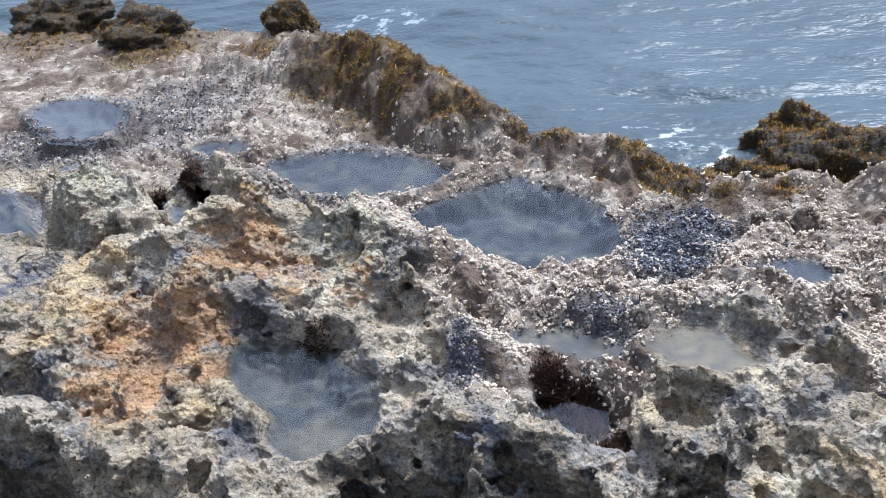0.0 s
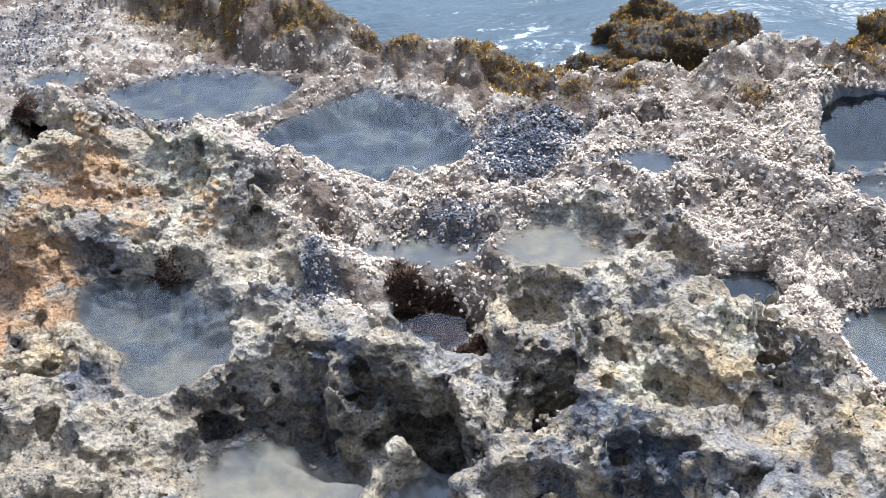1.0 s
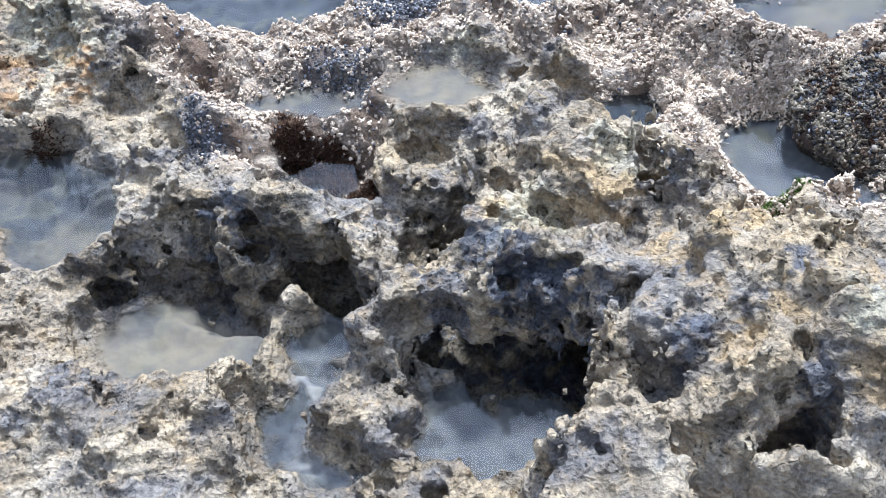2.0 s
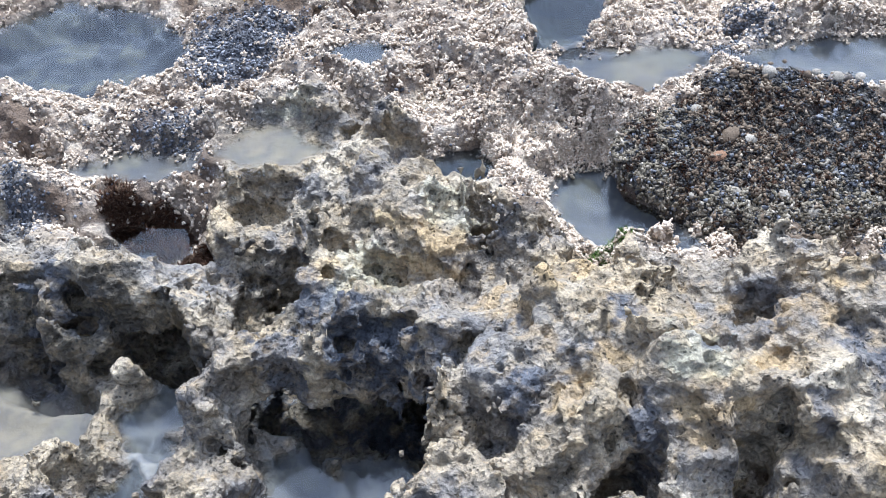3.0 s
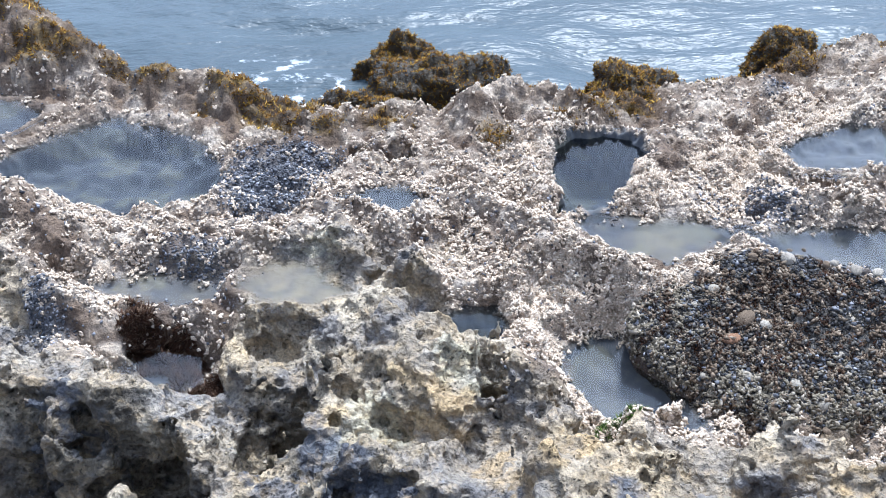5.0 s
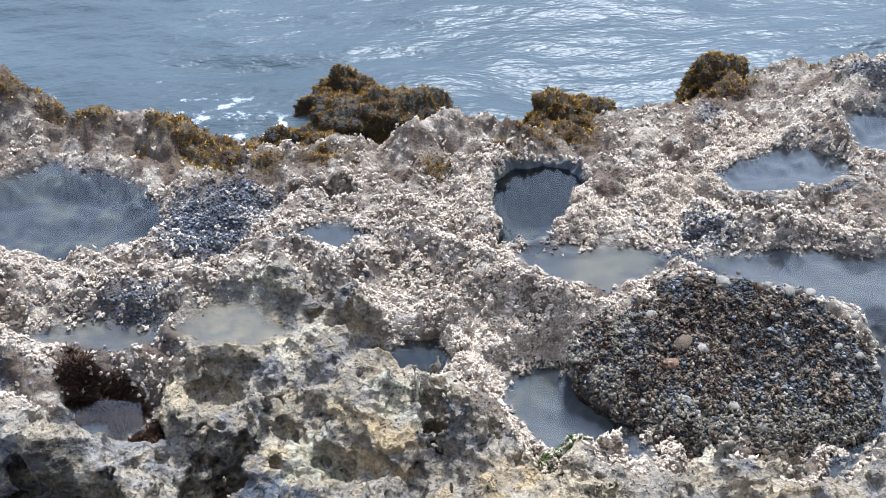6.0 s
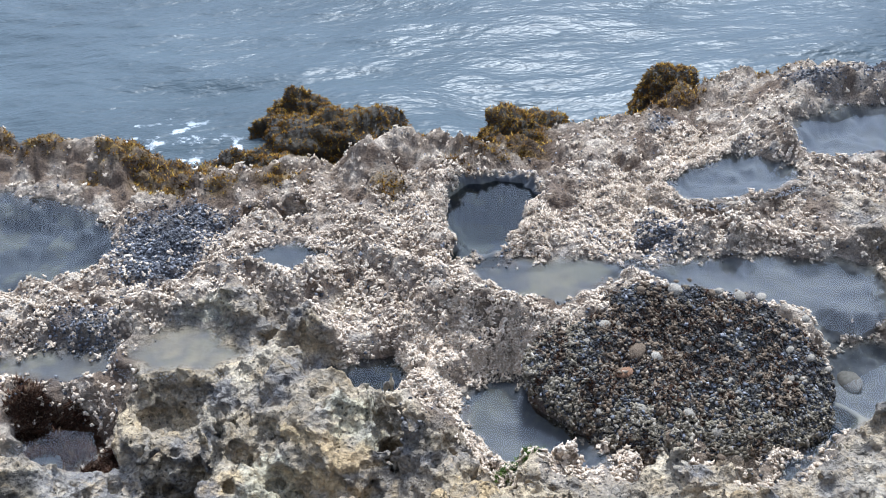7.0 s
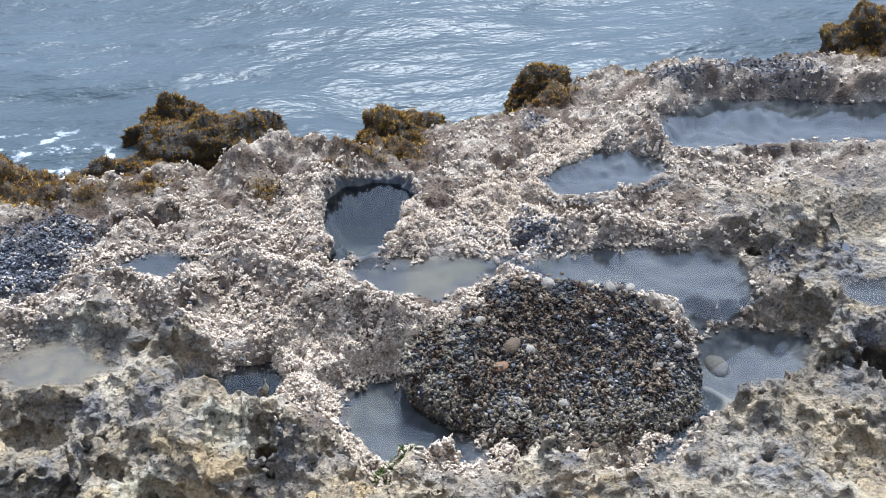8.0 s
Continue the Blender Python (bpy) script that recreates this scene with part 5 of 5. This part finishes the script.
# ---- loose rocks ----


def rock_mesh(name, rx, ry, rz, seed, level=5, rough=0.18, flat_top=0.0, square=2.0):
    """A rounded boulder; square over 2 gives a blockier plan, flat_top presses the crown down."""
    bm = bmesh.new()
    bmesh.ops.create_icosphere(bm, subdivisions=level, radius=1.0)
    for v in bm.verts:
        p = v.co.copy()
        k = (abs(p.x) ** square + abs(p.y) ** square + abs(p.z) ** square) ** (-1 / square)
        p *= k
        if flat_top and p.z > 0:
            p.z *= 1 - flat_top * min(1.0, p.z)
        q = p * 1.6 + Vector((seed * 3.1, seed * 1.7, seed))
        p *= 1 + rough * noise.noise(q) + rough * 0.5 * noise.noise(q * 2.7) + rough * 0.22 * noise.noise(q * 7) + rough * 0.1 * noise.noise(q * 17)
        v.co = (p.x * rx, p.y * ry, p.z * rz)
    bm.normal_update()
    return bm


def arrays(ob):
    me = ob.data
    co = np.zeros(len(me.vertices) * 3, np.float32)
    no = co.copy()
    me.vertices.foreach_get("co", co)
    me.vertices.foreach_get("normal", no)
    return co.reshape(-1, 3), no.reshape(-1, 3)


def weedy_rock(x, y, z, rx, ry, rz, turn, seed, label, tufts):
    ob = tagged(mesh_object("rock", rock_mesh("rock", rx, ry, rz, seed, 5, 0.38), MAT_DARKROCK), label, "rock", "weedy sea rocks")
    src = arrays(ob)
    sprinkle("seaweed", step(src[1][:, 2], -0.3, 0.4), 2 * tufts, BLADES, (0.005, 0.011), 0.9, 0.3, MAT_WEED, -0.1, ob, src)["label"] = "brown tufted seaweed"
    ob.matrix_world = pose(x, y, z, 0, 0, turn)
    return ob


def dark_rock_material():
    n = Nodes("dark_wet_rock")
    c = n.mix(n.span(n.noise(12, 5), 0.3, 0.7), (0.012, 0.008, 0.005), (0.05, 0.034, 0.012))
    return n.surface(c, 0.55, n.bump(n.noise(45, 6, 0.7), 1.0, 0.03))


MAT_DARKROCK = dark_rock_material()
weedy_rock(0.0, 3.2, -0.27, 0.27, 0.2, 0.2, -8, 3, "low sea rock shaggy with brown weed, awash at its foot", 2600)
weedy_rock(-0.16, 3.4, -0.27, 0.16, 0.12, 0.17, 10, 4, "sea rock with a flat weedy crown", 1400)
weedy_rock(-0.27, 2.98, -0.25, 0.2, 0.12, 0.14, 8, 21, "dark brown weedy ledge low against the shelf edge", 1500)
weedy_rock(0.65, 2.92, -0.13, 0.16, 0.14, 0.13, 0, 5, "low rock capped with olive-brown weed at the sea edge", 1500)
weedy_rock(1.22, 3.08, -0.1, 0.13, 0.12, 0.13, 20, 7, "round weed-covered rock beside the pale shelf edge", 1200)
weedy_rock(2.5, 3.05, -0.02, 0.17, 0.15, 0.17, 40, 9, "dark weedy rock standing against the sea", 1500)
weedy_rock(-4.2, 4.55, 0.0, 0.28, 0.22, 0.14, 10, 11, "dark brown weedy rock on the shelf edge", 1500)
weedy_rock(-3.45, 4.22, 0.0, 0.25, 0.2, 0.14, -10, 13, "dome of olive-brown weed on the shelf edge", 1500)
weedy_rock(-2.6, 4.3, 0.0, 0.13, 0.12, 0.12, 0, 15, "small weedy knob on the shelf edge", 1000)

BOULDER_PLAN = ((0.44, 1.7), (0.48, 1.74), (0.58, 1.77), (0.66, 1.82), (0.72, 1.84), (0.83, 1.84), (0.96, 1.79), (1.08, 1.71), (1.14, 1.65), (1.15, 1.56), (1.11, 1.48), (1.05, 1.42), (0.97, 1.39), (0.86, 1.38), (0.75, 1.39), (0.63, 1.44), (0.55, 1.49), (0.49, 1.56), (0.44, 1.62))


def boulder_top(x, y):
    """The boulder's tilted, lumpy upper face."""
    return -0.085 + 0.33 * (y - 1.33) - 0.05 * np.maximum(y - 1.8, 0) + 0.02 * fbm(x * 5, y * 5, 611, 3) + 0.014 * fbm(x * 18, y * 18, 613, 3) + 0.008 * fbm(x * 60, y * 60, 617, 2) + 0.014 * (0.4 - np.minimum(bowls(x / 0.035, y / 0.035, 619)[0], 0.7))


def boulder_mesh():
    p = np.array(BOULDER_PLAN)
    mid = p.mean(0)
    d = p - mid
    ang, rad = np.arctan2(d[:, 1], d[:, 0]), np.hypot(d[:, 0], d[:, 1])
    k = np.argsort(ang)
    ang, rad = ang[k], rad[k]
    n = 320
    t = np.linspace(-math.pi, math.pi, n, endpoint=False)
    r = np.interp(t, np.concatenate([ang - math.tau, ang, ang + math.tau]), np.tile(rad, 3))
    r = r + 0.012 * fbm(np.cos(t) * 4, np.sin(t) * 4, 621, 3)
    rings = []
    for f in np.linspace(0.0, 1.0, 100) ** 0.8:
        x, y = mid[0] + r * f * np.cos(t), mid[1] + r * f * np.sin(t)
        rings.append(np.stack([x, y, boulder_top(x, y) - 0.045 * f ** 9], 1))
    for i in range(1, 14):
        f = 1 + 0.035 * math.sin(i * 0.5) - 0.012 * i
        x, y = mid[0] + r * f * np.cos(t), mid[1] + r * f * np.sin(t)
        f2 = 1 + 0.02 * fbm(np.cos(t) * 6 + i * 0.4, np.sin(t) * 6, 631, 3)
        rings.append(np.stack([mid[0] + (x - mid[0]) * f2, mid[1] + (y - mid[1]) * f2, rings[99][:, 2] - 0.018 * i], 1))
    co = np.stack(rings)
    co = np.concatenate([co, co[:, :1]], 1)
    return grid_mesh("boulder", co)


boulder_data = boulder_mesh()
boulder_data.flip_normals()
boulder_data.materials.append(MAT_GRIT)
boulder = tagged(new("boulder", boulder_data), "dark boulder crusted with grit, barnacles and shells", "boulder")
BSRC = arrays(boulder)
RIM = step(BSRC[1][:, 2], -0.3, 0.1)
SIZE = np.hypot(BSRC[0][:, 0] - 0.82, BSRC[0][:, 1] - 1.62) + 0.02
LOWER = step(BSRC[0][:, 1] + 0.06 * fbm(BSRC[0][:, 0] * 6, BSRC[0][:, 1] * 6, 641, 2), 1.58, 1.42)
LEFT = step(BSRC[0][:, 0], 0.62, 0.5)
CLUMP = step(fbm(BSRC[0][:, 0] * 14, BSRC[0][:, 1] * 14, 643, 3), -0.15, 0.25)
tagged(sprinkle("grit", RIM * SIZE, 13000, BEAD, (0.0025, 0.0065), 0.5, 0.5, MAT_BOULDER, 0.2, boulder, BSRC), "dark shell grit and tiny mussels", kind="stuff")
tagged(sprinkle("mussel_crust", RIM * SIZE * (0.15 + CLUMP), 3000, BEAD, (0.003, 0.0075), 0.6, 0.4, MAT_GREYTURF, 0.2, boulder, BSRC), "blue-grey young mussels", kind="stuff")
tagged(sprinkle("barnacle_crust", RIM * SIZE * (0.06 + LOWER + LEFT) * (0.12 + CLUMP), 1900, FLORET, (0.005, 0.012), 0.8, 0.4, MAT_TURF2, 0.1, boulder, BSRC), "cream and tan barnacle crust", kind="stuff")
tagged(sprinkle("brown_crust", RIM * SIZE * (1.1 - CLUMP), 1500, FLORET, (0.005, 0.013), 0.7, 0.4, MAT_DUNSHELL, 0.1, boulder, BSRC), "dun and brown knobbly crust", kind="stuff")
tagged(sprinkle("weed_tuft", RIM * SIZE * (1 - CLUMP), 2600, SPRIG, (0.004, 0.010), 0.9, 0.4, MAT_REDWEED, 0.0, boulder, BSRC), "short brown weed tufts", kind="stuff")


def limpet_mesh(ribs, seed):
    """A low ribbed cone with a blunt, off-centre tip."""
    bm = bmesh.new()
    rows = []
    for f, z in ((1.0, -0.25), (1.02, 0.0), (0.8, 0.3), (0.5, 0.55), (0.22, 0.72)):
        row = []
        for i in range(ribs * 2):
            t = i * math.tau / (ribs * 2)
            k = f * (1 + (0.07 if i % 2 else -0.05) + 0.1 * noise.noise((math.cos(t) * 2, math.sin(t) * 2, seed)))
            row.append(bm.verts.new((k * math.cos(t) + 0.15 * z, 0.82 * k * math.sin(t), z)))
        rows.append(row)
    tip = bm.verts.new((0.13, 0, 0.8))
    for a, b in zip(rows, rows[1:]):
        for i in range(len(a)):
            j = (i + 1) % len(a)
            bm.faces.new((a[i], a[j], b[j], b[i]))
    for i in range(len(rows[-1])):
        bm.faces.new((rows[-1][i], rows[-1][(i + 1) % len(rows[-1])], tip))
    me = bpy.data.meshes.new("limpet")
    bm.to_mesh(me)
    bm.free()
    me.polygons.foreach_set("use_smooth", np.ones(len(me.polygons), bool))
    return me


def limpet(data, material, x, y, size, label):
    me = data.copy() if data.materials else data
    if me.materials:
        me.materials.clear()
    me.materials.append(material)
    ob = tagged(new("limpet", me), label, "shell", "shells on the boulder")
    e = 0.01
    n = Vector((float(boulder_top(np.array([x - e]), np.array([y]))[0] - boulder_top(np.array([x + e]), np.array([y]))[0]) / (2 * e),
                float(boulder_top(np.array([x]), np.array([y - e]))[0] - boulder_top(np.array([x]), np.array([y + e]))[0]) / (2 * e), 1)).normalized()
    z = float(boulder_top(np.array([x]), np.array([y]))[0])
    turn = n.to_track_quat("Z", "Y").to_matrix().to_4x4() @ pose(0, 0, 0, 0, 0, random.uniform(0, 360))
    ob.matrix_world = Matrix.Translation((x, y, z + size * 0.12)) @ turn @ Matrix.Diagonal((size, size, 0.6 * size, 1))
    return ob


LIMPETS = [limpet_mesh(11, 1), limpet_mesh(13, 2), limpet_mesh(9, 3)]
limpet(LIMPETS[0], MAT_DUNSHELL, 0.69, 1.64, 0.026, "large tan shell crusted on the dark boulder")
limpet(LIMPETS[1], MAT_RUSTSHELL, 0.65, 1.59, 0.020, "orange-brown shell stuck on the dark boulder")
limpet(LIMPETS[2], MAT_RUSTSHELL, 0.76, 1.52, 0.013, "rust-red shell fragment on the dark boulder")
limpet(LIMPETS[0], MAT_SHELL, 0.980, 1.759, 0.015, "cream limpet shell stuck on the dark boulder")
limpet(LIMPETS[1], MAT_SHELL, 1.029, 1.751, 0.014, "cream limpet shell stuck on the dark boulder")
limpet(LIMPETS[2], MAT_SHELL, 0.933, 1.717, 0.009, "cream limpet shell stuck on the dark boulder")
limpet(LIMPETS[0], MAT_SHELL, 0.923, 1.699, 0.009, "cream limpet shell stuck on the dark boulder")
limpet(LIMPETS[1], MAT_SHELL, 0.941, 1.644, 0.011, "cream limpet shell stuck on the dark boulder")
limpet(LIMPETS[2], MAT_SHELL, 1.051, 1.649, 0.009, "cream limpet shell stuck on the dark boulder")
limpet(LIMPETS[0], MAT_SHELL, 0.805, 1.691, 0.009, "cream limpet shell stuck on the dark boulder")
limpet(LIMPETS[1], MAT_SHELL, 0.828, 1.792, 0.018, "cream limpet shell stuck on the dark boulder")
limpet(LIMPETS[2], MAT_SHELL, 1.114, 1.679, 0.011, "cream limpet shell stuck on the dark boulder")
limpet(LIMPETS[0], MAT_SHELL, 1.051, 1.610, 0.010, "cream limpet shell stuck on the dark boulder")
limpet(LIMPETS[1], MAT_SHELL, 0.984, 1.565, 0.011, "cream limpet shell stuck on the dark boulder")
limpet(LIMPETS[2], MAT_SHELL, 1.027, 1.546, 0.014, "cream limpet shell stuck on the dark boulder")
limpet(LIMPETS[0], MAT_SHELL, 0.899, 1.524, 0.010, "cream limpet shell stuck on the dark boulder")
limpet(LIMPETS[1], MAT_SHELL, 0.734, 1.615, 0.014, "cream limpet shell stuck on the dark boulder")
limpet(LIMPETS[2], MAT_SHELL, 0.636, 1.719, 0.014, "cream limpet shell stuck on the dark boulder")
limpet(LIMPETS[0], MAT_SHELL, 0.659, 1.699, 0.010, "cream limpet shell stuck on the dark boulder")
limpet(LIMPETS[1], MAT_SHELL, 0.778, 1.488, 0.016, "cream limpet shell stuck on the dark boulder")
limpet(LIMPETS[2], MAT_SHELL, 0.669, 1.507, 0.016, "cream limpet shell stuck on the dark boulder")
limpet(LIMPETS[0], MAT_SHELL, 0.823, 1.439, 0.014, "cream limpet shell stuck on the dark boulder")
limpet(LIMPETS[1], MAT_SHELL, 0.944, 1.613, 0.010, "cream limpet shell stuck on the dark boulder")
limpet(LIMPETS[2], MAT_SHELL, 1.090, 1.581, 0.010, "cream limpet shell stuck on the dark boulder")
limpet(LIMPETS[0], MAT_SHELL, 0.587, 1.688, 0.011, "cream limpet shell stuck on the dark boulder")

random.seed(12)
for i in range(60):
    t, f = random.uniform(0, math.tau), math.sqrt(random.random()) * 0.9
    limpet(random.choice(LIMPETS), random.choice((MAT_SHELL, MAT_DUNSHELL, MAT_DUNSHELL)), 0.82 + 0.35 * f * math.cos(t), 1.6 + 0.25 * f * math.sin(t), random.uniform(0.005, 0.010), "small pale limpet shell stuck on the dark boulder")

# ---- pebble in the pool ----
pebble = tagged(mesh_object("pebble", rock_mesh("pebble", 0.028, 0.036, 0.022, 31, 3, 0.12), MAT_SHELL), "pale rounded pebble lying in a shallow pool", "pebble")
pebble.matrix_world = pose(1.215, 1.6, -0.105, 0, 0, 20)
